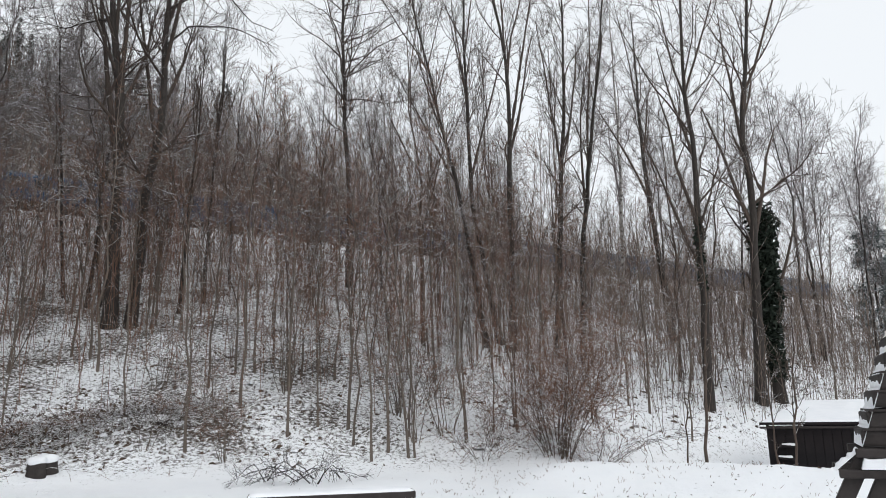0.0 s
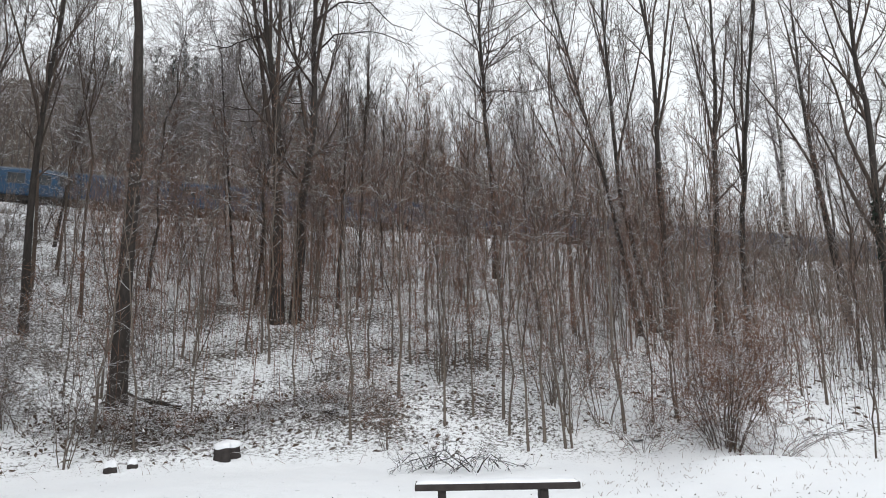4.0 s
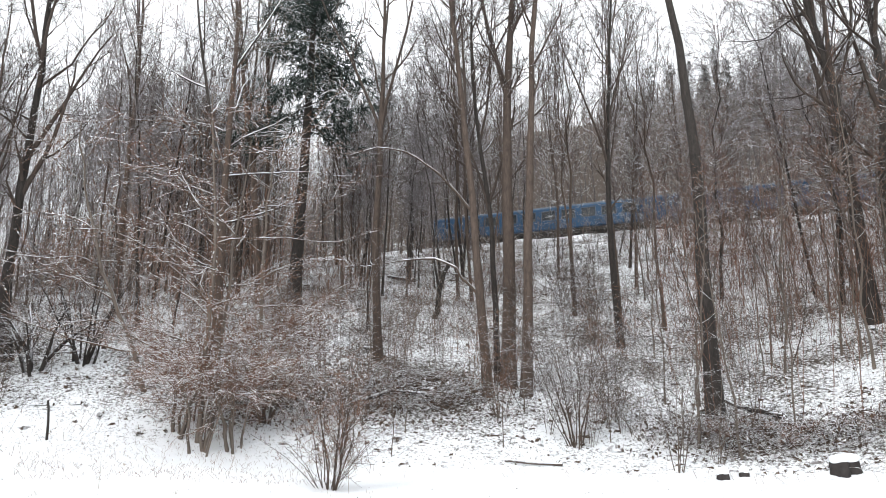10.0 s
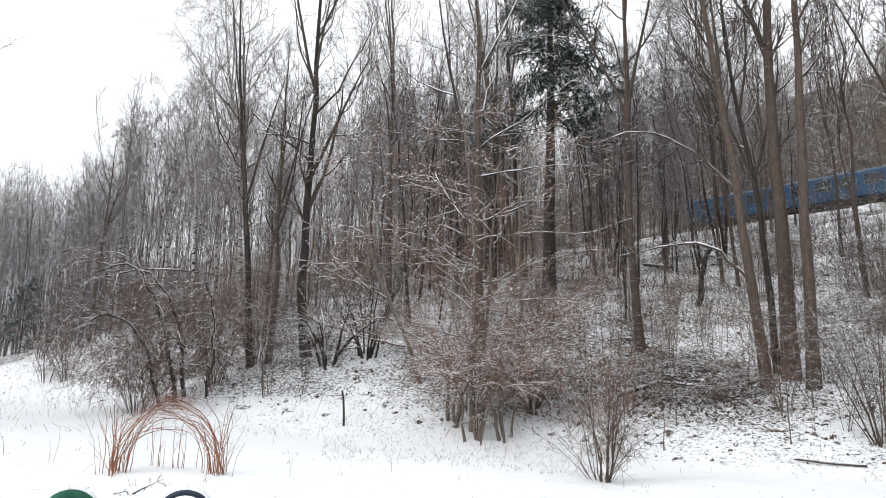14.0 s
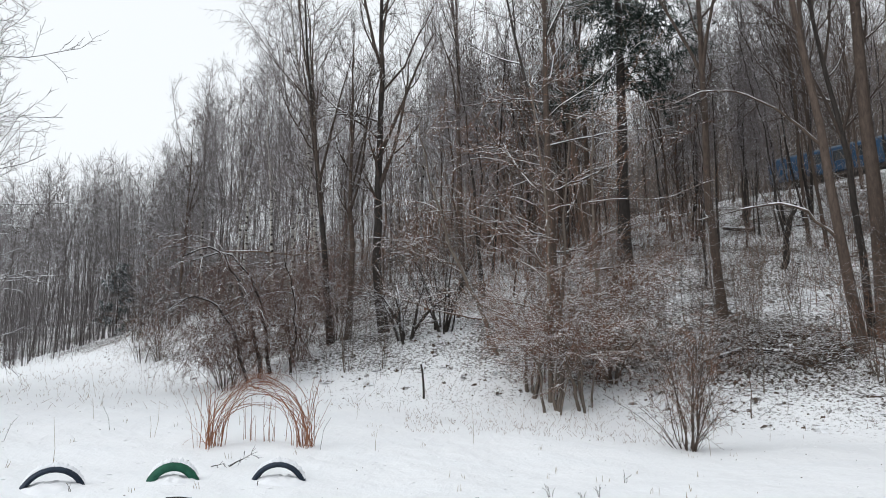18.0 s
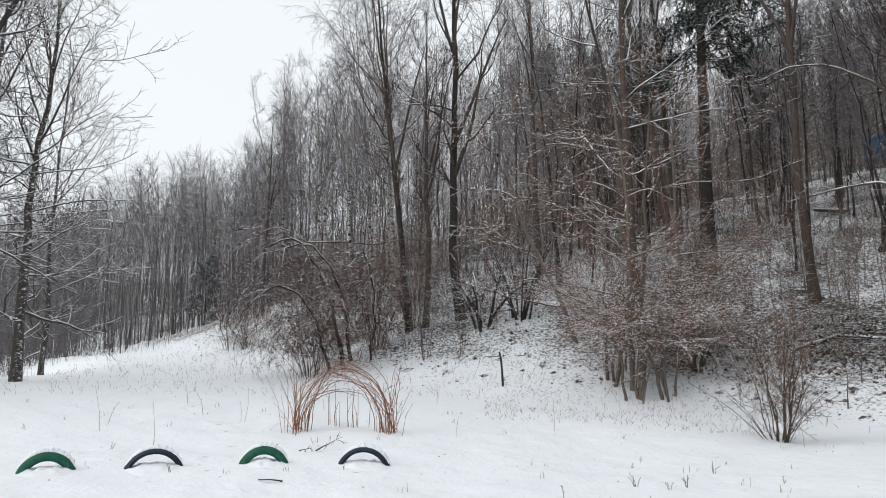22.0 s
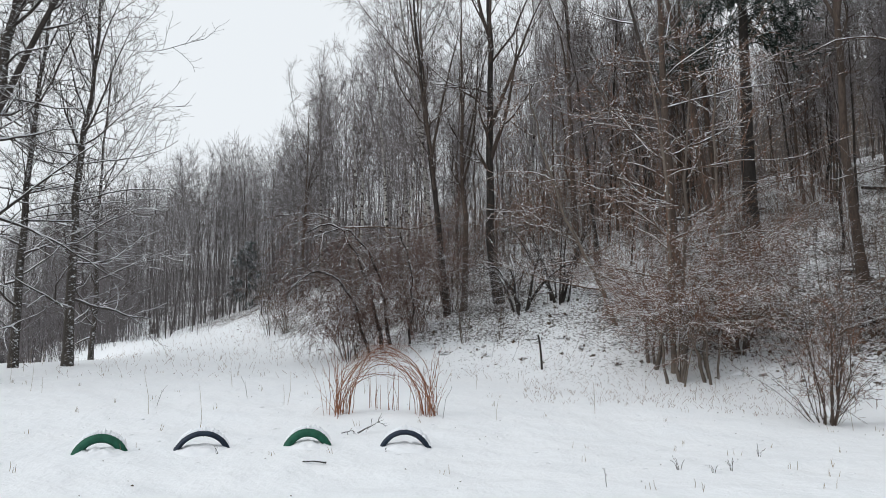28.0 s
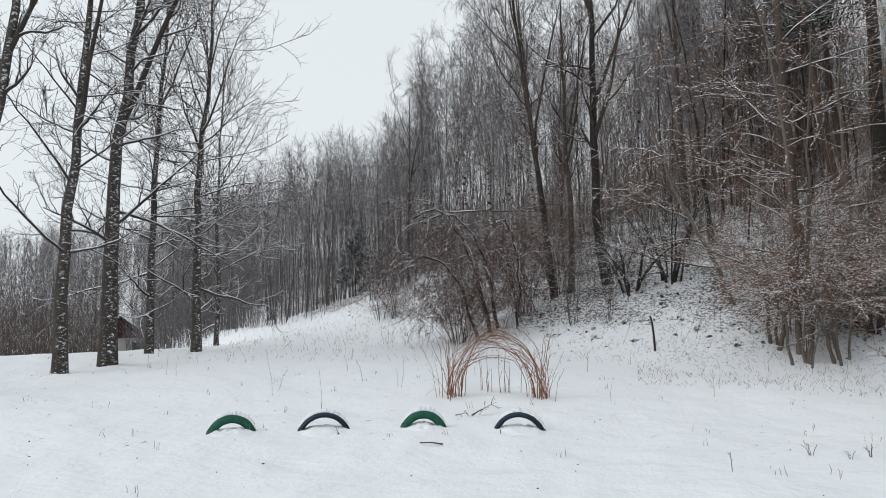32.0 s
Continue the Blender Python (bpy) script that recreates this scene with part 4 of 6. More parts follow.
# ---------------------------------------------------------------- railway and train
def railway():
    v0, v1 = -150, 80

    def along(u, v, z):
        return (N_HILL[0] * u + M_HILL[0] * v, N_HILL[1] * u + M_HILL[1] * v, z)

    turn = math.degrees(LEVEL) + 180
    mid = along(RAIL_U, (v0 + v1) / 2, RAIL_Z)
    line = thing("railway_track", mid, turn, "railway track on a snowy ballast bank along the hillside", "railway")
    bm = bmesh.new()
    section = [(-3.0, -0.8), (-1.9, 0.28), (1.9, 0.28), (3.0, -0.8)]
    length = v1 - v0
    ring = [[bm.verts.new((x, y, z)) for y, z in section] for x in (-length / 2, length / 2)]
    for k in range(3):
        bm.faces.new((ring[0][k], ring[1][k], ring[1][k + 1], ring[0][k + 1]))
    bmesh.ops.recalc_face_normals(bm, faces=bm.faces[:])
    me = bpy.data.meshes.new("ballast")
    bm.to_mesh(me)
    bm.free()
    me.materials.append(plain_material("snowy_ballast", (0.2, 0.19, 0.18), (0.4, 0.39, 0.38), 0.9, 3, 0, 0.4, 0.5))
    part("ballast", me, line)
    for y in (-0.72, 0.72):
        part("rail", box_mesh("rail", STEEL, ((length, 0.07, 0.16), (0, y, 0.42)), bevel=0), line)
    sleeper = box_mesh("sleeper", TRAIN_DARK, ((0.26, 2.5, 0.12), (0, 0, 0.29)), bevel=0)
    for k in range(90):
        ob = part("sleeper", sleeper, line)
        ob.location = (-length / 2 + 30 + k * 1.8, 0, 0)
    # one coach, then its copies
    body_h, z0 = 2.1, RAIL_Z + 0.5 + 0.85

    def coach(first):
        car = new("train_coach")
        half = 12.0
        part("body", box_mesh("body", TRAIN_BLUE, ((half * 2, 2.8, body_h), (0, 0, body_h / 2)), bevel=0.12), car, "blue painted coach body")
        t = np.linspace(0, np.pi, 11)
        yz = np.stack([1.36 * np.cos(t), 0.42 * np.sin(t)], -1)
        n = len(yz)
        v = np.concatenate([np.column_stack([np.full(n, x), yz[:, 0], yz[:, 1] + body_h - 0.04]) for x in (-half + 0.05, half - 0.05)])
        i = np.arange(n)
        f = np.stack([i[:-1], i[1:], i[1:] + n, i[:-1] + n], -1)
        part("roof", mesh_from("roof", v, [f, i[None, ::-1], i[None] + n], TRAIN_GREY), car, "dull blue-grey curved roof")
        part("underframe", box_mesh("underframe", TRAIN_DARK, ((half * 2 - 1, 2.3, 0.35), (0, 0, -0.2)), ((4.5, 2.0, 0.5), (0, 0, -0.5)), bevel=0.02), car)
        for x in (-8.5, 8.5):
            bogie = part("bogie", box_mesh("bogie", TRAIN_DARK, ((3.2, 2.2, 0.3), (x, 0, -0.55)), bevel=0.02), car)
            for dx in (-1.2, 1.2):
                for y in (-0.75, 0.75):
                    w = lathe_arc([(0.1, -0.06), (0.45, -0.06), (0.48, 0.05), (0.1, 0.06)], 0, 360, 19, TRAIN_DARK, "wheel")
                    part("wheel", w, bogie).location = (x + dx, y, -0.87)
        pane = box_mesh("window", TRAIN_GLASS, ((1.25, 0.05, 0.85), (0, 0, 0)), bevel=0.02)
        bar = box_mesh("window_frame", TRAIN_GREY, ((1.4, 0.03, 0.06), (0, 0, 0.45)), ((1.4, 0.03, 0.06), (0, 0, -0.45)),
                       ((0.06, 0.03, 0.9), (-0.67, 0, 0)), ((0.06, 0.03, 0.9), (0.67, 0, 0)), bevel=0)
        for k in range(9):
            for side in (-1, 1):
                w = part("window", pane, car)
                w.location = (-7.6 + k * 1.9, side * 1.4, 1.35)
                part("window_frame", bar, w).location = (0, side * 0.025, 0)
        door = box_mesh("door", TRAIN_BLUE, ((0.9, 0.06, 1.8), (0, 0, 0)), bevel=0.03)
        for x in (-10.6, 10.6):
            for side in (-1, 1):
                part("door", door, car).location = (x, side * 1.41, 1.0)
        if first:
            part("buffer_beam", box_mesh("buffer_beam", TRAIN_DARK, ((0.2, 2.4, 0.4), (half, 0, 0.1)), bevel=0.03), car)
        return tagged(car, "blue railway coach with a dull roof on the embankment", "train coach", "coaches of the train")

    car = coach(True)
    at = [Vector(along(RAIL_U, 27.7 - 12 - k * 24.9, z0)) for k in range(6)]
    car.location, car.rotation_euler = at[0], (0, 0, radians(turn))
    for p in at[1:]:
        copy_thing(car, Matrix.Translation(p) @ pose(0, 0, 0, 0, 0, turn))


railway()


# ---------------------------------------------------------------- shrubs
def shrub_parts(rng, ob, height, spread, stems, r0, bark, twig, fine=(6, 5), droop=0.0, last=2, lumps=0, side=0.28, lean=(0, 0), name="stem"):
    a = rng.random(stems) * 6.28
    base = np.stack([np.cos(a), np.sin(a), np.zeros(stems)], -1) * (0.05 + 0.15 * rng.random((stems, 1))) * max(0.6, spread / 2.6)
    out = np.stack([np.cos(a), np.sin(a), np.zeros(stems)], -1) * (spread / 2) * (0.25 + 0.75 * rng.random((stems, 1)))
    out[:, :2] += np.array(lean) * (0.4 + 0.8 * rng.random((stems, 1)))
    t = np.linspace(0, 1, 8)[None, :, None]
    h = height * (0.6 + 0.4 * rng.random((stems, 1, 1)))
    p = base[:, None] + out[:, None] * t ** (1.1 if droop == 0 else 1.25)
    p[:, :, 2:] += h * (t - droop * t ** 3) - 0.15
    p += np.cumsum(rng.normal(size=p.shape) * 0.03 * height / 3, axis=1) * (t > 0)
    r = np.maximum(r0 * (0.6 + 0.6 * rng.random((stems, 1))) * (1 - 0.8 * t[:, :, 0]), 0.005)
    for q, s in zip(p, r):
        part(name, mesh_from(name, *joined([tubes(q[None], s[None], 6)]), bark), ob)
    p1, r1 = grow(rng, p, r, fine[0], (0.2 if side < 0.4 else 0.34, 1.0), 60 if side < 0.4 else 74, height * side, 5, 0.03 - droop * 0.15, 0.16, 0.55, 0.005)
    p2, r2 = grow(rng, p1, r1, fine[1], (0.15, 1.0), 50, height * 0.12, 3, 0.02 - droop * 0.1, 0.18, 0.6, 0.004)
    ends = [grow(rng, p2, r2, last, (0.2, 1.0), 46, height * 0.06, 1, 0.02, 0.1, 0.7, 0.0032)] if last else []
    part("crown", mesh_from("crown", *joined([tubes(p1, r1, 3), tubes(p2, r2, 3)] + [tubes(q, k, 3) for q, k in ends]), [SNOWY.get(twig.name, twig)] + [twig] * (1 + len(ends))), ob)
    if lumps:
        part("snow_dusting", snow_lumps(rng, [((p1, r1), 0.4), ((p2, r2), 0.6)], lumps, 0.013), ob, "lumps of snow on the twigs", "stuff")


def shrub(turn, d, height, spread, stems, r0, bark, twig, words, seed, fine=(6, 5), droop=0.0, last=2, lumps=900, side=0.28, lean=0.0):
    rng = np.random.default_rng(seed)
    ob = thing("shrub", spot(turn, d), 0, words, "shrub")
    shrub_parts(rng, ob, height, spread, stems, r0, bark, twig, fine, droop, last, lumps, side, (-lean * math.cos(radians(turn)), -lean * math.sin(radians(turn))))
    return ob


HAZEL_TWIG = wood_material("snow_lined_hazel_twigs", (0.13, 0.068, 0.045), (0.3, 0.165, 0.108), 0.45, 0.75, 0.51, 6)
HAZEL_FINE = wood_material("brown_hazel_twigs", (0.12, 0.062, 0.041), (0.27, 0.15, 0.1), 0.55, 0.9, 0.56, 6)
HAZEL_LIMB = wood_material("snow_lined_hazel_limbs", (0.08, 0.055, 0.04), (0.18, 0.122, 0.087), 0.45, 0.75, 0.5, 8)
DOME_TWIG = wood_material("dark_red_brown_twigs", (0.095, 0.058, 0.047), (0.230, 0.140, 0.112), 0.45, 0.75, 0.54, 6)
DOME_LIMB = wood_material("snow_lined_dark_limbs", (0.035, 0.026, 0.023), (0.085, 0.06, 0.05), 0.3, 0.6, 0.48, 6)


def limbs(rng, pts, rad, n, span, toward, fan, length, up, sag, ratio, rmin, nseg=9):
    """Long limbs from a trunk (1, k, 3): they leave within fan degrees of the compass direction toward, climb by up degrees and sag."""
    k = pts.shape[1]
    x = (span[0] + (span[1] - span[0]) * (np.arange(n) + rng.random(n)) / n) * (k - 1)
    i = np.minimum(x.astype(int), k - 2)
    w = (x - i)[:, None]
    at = pts[0, i] * (1 - w) + pts[0, i + 1] * w
    r = (rad[0, i] * (1 - w[:, 0]) + rad[0, i + 1] * w[:, 0]) * ratio
    a = np.radians(toward + rng.uniform(-fan, fan, n))
    e = np.radians(rng.uniform(*up, n))
    way = np.stack([np.cos(a) * np.cos(e), np.sin(a) * np.cos(e), np.sin(e)], -1)
    ln = rng.uniform(*length, n)[:, None] / nseg
    out = [at]
    for q in range(nseg):
        way = way + rng.normal(size=(n, 3)) * 0.13
        way[:, 2] -= sag / nseg
        way /= np.linalg.norm(way, axis=1, keepdims=True)
        out.append(out[-1] + way * ln)
    p = np.stack(out, 1)
    return p, np.maximum(r[:, None] * (1 - 0.8 * np.linspace(0, 1, nseg + 1)[None]), rmin)


def flat(p, keep):
    """Branches pressed towards the level of their foot."""
    p = p.copy()
    p[:, :, 2] = p[:, :1, 2] + (p[:, :, 2] - p[:, :1, 2]) * keep
    return p


def local(turn, path):
    """Points from metres to the right, up and towards the camera, at that turn."""
    c, q = math.cos(radians(turn)), math.sin(radians(turn))
    return [(c * a + q * b, q * a - c * b, h) for a, h, b in path]


def hazel(turn, d, stems, height, reach, words, seed, lumps=3500, side=(0, 0)):
    """A many-stemmed hazel: short thick stems under a wide, level tangle of snow-lined twigs."""
    rng = np.random.default_rng(seed)
    ob = thing("shrub", spot(turn, d), 0, words, "shrub")
    lv = [[], [], []]
    for k in range(stems):
        a, out = rng.uniform(0, 6.28), rng.uniform(0.2, 0.8)
        h = height * rng.uniform(0.7, 1.0)
        base = (math.cos(a) * 0.2, math.sin(a) * 0.2)
        tip = (base[0] + math.cos(a) * out * h * 0.75 + side[0], base[1] + math.sin(a) * out * h * 0.75 + side[1])
        p, r = stem(rng, [(base[0], base[1], -0.2), (base[0] * 0.75 + tip[0] * 0.25, base[1] * 0.75 + tip[1] * 0.25, 0.35 * h), (tip[0], tip[1], h)], rng.uniform(0.024, 0.058), 9, 0.04, 0.3)
        part("stem", mesh_from("stem", *joined([tubes(p, r, 8)]), BARK_TAN), ob)
        p1, r1 = limbs(rng, p, r, 7, (0.4, 1.0), math.degrees(a), 75, (0.35 * reach, 1.15 * reach), (8, 60), 0.55, 0.42, 0.008)
        p2, r2 = grow(rng, p1, r1, 9, (0.15, 1.0), 48, reach * 0.3, 4, 0.0, 0.14, 0.6, 0.0055)
        p3, r3 = grow(rng, flat(p2, 0.7), r2, 4, (0.15, 1.0), 46, reach * 0.13, 2, 0.0, 0.15, 0.7, 0.004)
        for q, one in zip(lv, ((p1, r1), (flat(p2, 0.7), r2), (p3, r3))):
            q.append(one)
    lv = [(np.concatenate([p for p, r in q]), np.concatenate([r for p, r in q])) for q in lv]
    part("crown", mesh_from("crown", *joined([tubes(p, r, n) for (p, r), n in zip(lv, (4, 3, 3))]), [HAZEL_LIMB, HAZEL_TWIG, HAZEL_FINE]), ob)
    part("snow_dusting", snow_lumps(rng, [(lv[1], 0.5), (lv[2], 0.5)], round(lumps * 0.5), 0.0145), ob, "lumps of snow on the twigs", "stuff")
    part("snow_lining", snow_lining(rng, lv[:2], 0.5, 0.75, 0.0052), ob, "ridges of snow along the branches", "stuff")


hazel(72.8, 19.8, 6, 2.7, 2.2, "many-stemmed hazel with snow along its tan arching twigs", 301)
hazel(70.2, 20.2, 6, 2.6, 2.1, "thick-stemmed hazel clump dusted with snow", 302)
hazel(74.6, 21.0, 4, 2.7, 2.4, "leaning hazel with long arching snowy branches", 303, 2200)
hazel(68.2, 22.0, 5, 2.6, 2.3, "wide hazel with brown arching twigs under snow", 316, 2600)


def limb_tree(turn, d, r0, path, n, length, up, toward, words, seed, fine=(8, 4), bark=BARK_TAN):
    """A tree whose long snow-lined limbs arch out to one side."""
    rng = np.random.default_rng(seed)
    tree = new("tree")
    tree.location = spot(turn, d)
    p, r = stem(rng, local(turn, [(path[0][0], -0.3, 0)] + [(a, h, 0) for a, h in path[1:]]), r0, 14, 0.03, 0.2)
    part("trunk", mesh_from("trunk", *joined([tubes(p, r, 9)]), bark), tree)
    pl, rl = limbs(rng, p, r, n, (0.12, 0.97), turn + toward, 60, length, up, 0.55, 0.42, 0.011)
    po, ro = limbs(rng, p, r, n // 2, (0.2, 0.97), turn + toward + 180, 70, (0.5 * length[0], 0.7 * length[1]), up, 0.4, 0.38, 0.009)
    pl, rl = np.concatenate([pl, po]), np.concatenate([rl, ro])
    p2, r2 = grow(rng, pl, rl, fine[0], (0.12, 1.0), 42, length[1] * 0.24, 5, 0.03, 0.12, 0.55, 0.0055)
    p3, r3 = grow(rng, p2, r2, fine[1], (0.15, 1.0), 40, length[1] * 0.09, 2, 0.03, 0.13, 0.7, 0.0042)
    part("crown", mesh_from("crown", *joined([tubes(pl, rl, 5), tubes(p2, r2, 3), tubes(p3, r3, 3)]), [HAZEL_LIMB, HAZEL_TWIG, TWIG_RED]), tree)
    part("snow_dusting", snow_lumps(rng, [((pl, rl), 0.3), ((p2, r2), 0.7)], 1200, 0.017), tree, "lumps of snow on the branches", "stuff")
    part("snow_lining", snow_lining(rng, [(pl, rl)], 0.55, 0.8, 0.006), tree, "ridges of snow along the branches", "stuff")
    return tagged(tree, words, "tree")


limb_tree(72.9, 20.6, 0.085, ((0.0, 0.0), (0.05, 2.4), (0.1, 4.8), (-0.1, 7.4), (-0.3, 9.6)), 13, (2.6, 5.2), (14, 42), 180, "slim tree with long snow-lined limbs reaching out to one side", 321)
limb_tree(72.2, 20.9, 0.075, ((0.0, 0.0), (0.15, 2.4), (0.3, 5.0), (0.6, 8.4)), 9, (2.2, 4.2), (20, 50), 180, "slim yellowish tree with arching snow-lined limbs", 322)
limb_tree(76.6, 23.5, 0.08, ((0.0, 0.0), (-0.7, 1.6), (-1.5, 3.4), (-2.2, 5.6), (-2.6, 8.0)), 10, (2.0, 4.2), (10, 40), 180, "leaning tree with long snow-lined limbs", 323)
limb_tree(69.4, 23.0, 0.08, ((0.0, 0.0), (0.1, 2.6), (0.1, 5.6), (0.3, 9.0)), 9, (2.0, 3.8), (15, 45), 0, "slim tree with arching snow-lined limbs above the hazels", 324)


def leaning_thicket():
    """An old leaning tree whose boughs hang to the ground in a dark dome of twigs."""
    rng = np.random.default_rng(307)
    turn = 94.6
    ob = thing("leaning_tree", spot(turn, 25.0), 0, "old leaning tree with boughs hanging down in a dark dome", "tree")
    courses = (((0.0, 0.0, 0.0), (-0.3, 1.4, 0.0), (-0.8, 2.9, 0.1), (-1.4, 4.0, 0.2), (-2.0, 4.3, 0.3), (-2.6, 3.9, 0.4)),
               ((0.3, 0.0, -0.4), (0.0, 1.8, -0.3), (-0.5, 3.4, -0.2), (-1.3, 4.2, 0.0), (-2.4, 3.8, 0.2)),
               ((-0.4, 0.0, 0.4), (-0.9, 1.3, 0.6), (-1.5, 2.3, 0.8), (-2.3, 2.6, 1.0), (-3.0, 2.0, 1.1)),
               ((0.8, 0.0, 0.2), (1.0, 1.6, 0.3), (0.9, 3.0, 0.4), (0.5, 3.9, 0.5)))
    lv = [[], [], []]
    for k, course in enumerate(courses):
        pts = local(turn, course)
        pts[0] = (pts[0][0], pts[0][1], -0.4)
        p, r = stem(rng, pts, (0.085, 0.075, 0.065, 0.05)[k], 14, 0.05, 0.25)
        part("trunk", mesh_from("trunk", *joined([tubes(p, r, 8)]), BARK_DARK), ob)
        p1, r1 = limbs(rng, p, r, 14, (0.3, 1.0), turn + 180, 150, (1.0, 2.5), (-10, 45), 1.6, 0.4, 0.009, 10)
        p2, r2 = grow(rng, p1, r1, 10, (0.1, 1.0), 44, 0.95, 4, -0.12, 0.14, 0.6, 0.005)
        p3, r3 = grow(rng, p2, r2, 4, (0.1, 1.0), 42, 0.45, 2, -0.06, 0.16, 0.7, 0.0038)
        for q, one in zip(lv, ((p1, r1), (p2, r2), (p3, r3))):
            q.append(one)
    lv = [(np.concatenate([p for p, r in q]), np.concatenate([r for p, r in q])) for q in lv]
    part("crown", mesh_from("crown", *joined([tubes(p, r, n) for (p, r), n in zip(lv, (4, 3, 3))]), [DOME_LIMB, DOME_TWIG, DOME_TWIG]), ob, "hanging dark red-brown twigs")
    q = np.array(local(turn, ((-1.3, 4.1, 0.3), (-0.2, 4.1, 0.5), (0.9, 4.0, 0.6), (2.0, 4.2, 0.7), (3.2, 4.1, 0.8))))[None]
    rl = np.linspace(0.03, 0.012, 5)[None]
    p2, r2 = grow(rng, q, rl, 14, (0.1, 1.0), 50, 0.7, 4, -0.03, 0.14, 0.5, 0.006)
    part("level_bough", mesh_from("level_bough", *joined([tubes(q, rl, 5), tubes(p2, r2, 3)]), [HAZEL_LIMB, DOME_TWIG]), ob, "level bough lined with snow")
    part("snow_dusting", snow_lumps(rng, [(lv[0], 0.4), (lv[1], 0.6)], 1500, 0.016), ob, "lumps of snow on the twigs", "stuff")
    part("snow_lining", snow_lining(rng, [lv[0], (q, rl)], 0.6), ob, "ridges of snow along the boughs", "stuff")


leaning_thicket()
shrub(63.3, 16, 3.2, 1.7, 14, 0.02, BARK, TWIG_RED, "slender many-stemmed bush with brown twigs standing in the snow", 304, (6, 3), 0.0, 1, 300, 0.2)
shrub(63.6, 16.2, 1.4, 3.2, 13, 0.009, BARK, TWIG_RED, "low spreading bush of thin twigs in the snow", 317, (4, 2), 0.1, 0, 100)
for k, (t, d, w) in enumerate(((31.0, 20.4, 2.8), (25.5, 20.8, 3.0), (19.5, 20.9, 2.6), (34.6, 20.6, 2.4), (56.5, 22.3, 3.0), (60.0, 22.0, 3.0))):
    shrub(t, d, 0.9, w, 16, 0.006, BARK, TWIG_RED, "low tangle of brambles on the litter at the slope's foot", 330 + k, (6, 4), 0.35, 1, 160)
shrub(45.2, 20, 3.6, 2.6, 13, 0.022, BARK, TWIG, "loose bare bush at the foot of the slope", 305, (6, 4))
shrub(-8.2, 19, 3.8, 4.6, 34, 0.014, BARK, TWIG_RED, "broad many-stemmed bush with brown bare twigs", 306, (8, 6), 0.1, 2, 2500)
shrub(-11.0, 18.6, 1.5, 6.0, 24, 0.009, BARK, TWIG_RED, "low wide bush of arching red-brown twigs in the snow", 319, (5, 3), 0.35, 0, 700)
shrub(-2.6, 18.8, 1.3, 4.6, 18, 0.008, BARK, TWIG_RED, "low bare twigs spreading over the snow", 320, (5, 3), 0.3, 0, 500)
shrub(92.2, 25.6, 4.2, 3.4, 26, 0.016, BARK, DOME_TWIG, "dense red-brown bare thicket under the leaning tree", 308, (7, 5), 0.25, 2, 500)
shrub(97.2, 24.4, 3.0, 3.6, 22, 0.013, BARK, DOME_TWIG, "low dark thicket of thin bare stems at the field's edge", 309, (7, 5), 0.3, 2, 400)
shrub(89.4, 27.5, 4.6, 3.0, 16, 0.02, BARK_DARK, DOME_TWIG, "upright dark thicket of bare stems under the trees", 318, (7, 5), 0.1, 2, 400)
shrub(84.0, 25.5, 3.6, 4.4, 6, 0.075, BARK_DARK, TWIG_DARK, "old arching shrub with dark bent stems", 310, (9, 6), 0.35)
shrub(81.0, 26, 4.0, 4.0, 9, 0.05, BARK_DARK, TWIG, "tangled bare shrub on the bank", 311, (9, 6), 0.15)
shrub(68.5, 22, 2.8, 4.2, 11, 0.035, BARK, TWIG_SNOW, "bare shrub with snow along its twigs", 312, (11, 7), 0.25, 3)
shrub(3.5, 21, 4.8, 2.4, 12, 0.017, BARK_TAN, TWIG_RED, "red-brown bare bush among the saplings", 313, (7, 5))
shrub(12.0, 22, 5.2, 2.2, 10, 0.017, BARK_TAN, TWIG_RED, "red-brown bare bush among the young trees", 314, (7, 5))


def bush_kind(height, spread, stems, bark, twig, seed, fine, droop, words, last=1):
    ob = new("bush")
    shrub_parts(np.random.default_rng(seed), ob, height, spread, stems, 0.013, bark, twig, fine, droop, last)
    return tagged(ob, words, "bush", "undergrowth of the slope")


bushes = [bush_kind(2.6, 2.0, 7, BARK_TAN, TWIG, 331, (5, 4), 0.0, "low bare bush of the undergrowth on snow"),
          bush_kind(3.0, 2.2, 8, BARK_TAN, TWIG_RED, 332, (6, 4), 0.1, "low red-brown bare bush on the slope"),
          bush_kind(2.2, 2.6, 7, BARK_TAN, TWIG_SNOW, 333, (6, 4), 0.25, "low bare bush with snow on its twigs"),
          bush_kind(3.4, 1.6, 6, BARK_TAN, TWIG, 334, (6, 4), 0.0, "upright bare bush of the undergrowth on snow")]
rng = np.random.default_rng(12)
places = []
while len(places) < 190:
    t, d = rng.uniform(-30, 104), rng.uniform(17, 58)
    x, y, z = spot(t, d)
    u, v = x * N_HILL[0] + y * N_HILL[1], x * M_HILL[0] + y * M_HILL[1]
    s = u - np.interp(v, FOOT_V, FOOT_U)
    if s < 0.3 or s > 30 or rng.random() > (0.6 if 30 < t < 50 else 0.4 if t > 50 else 0.28):
        continue
    places.append((t, d, rng.uniform(0.6, 1.2) * (1.0 if d < 30 else 1.35)))
while len(places) < 210:
    v, u = rng.uniform(-70, 20), rng.uniform(55, 63)
    x, y = N_HILL[0] * u + M_HILL[0] * v, N_HILL[1] * u + M_HILL[1] * v
    places.append((math.degrees(math.atan2(-x, y)), math.hypot(x, y), rng.uniform(1.0, 2.0)))
scattered(bushes, [q for q in places if q[1] < 33], 13)
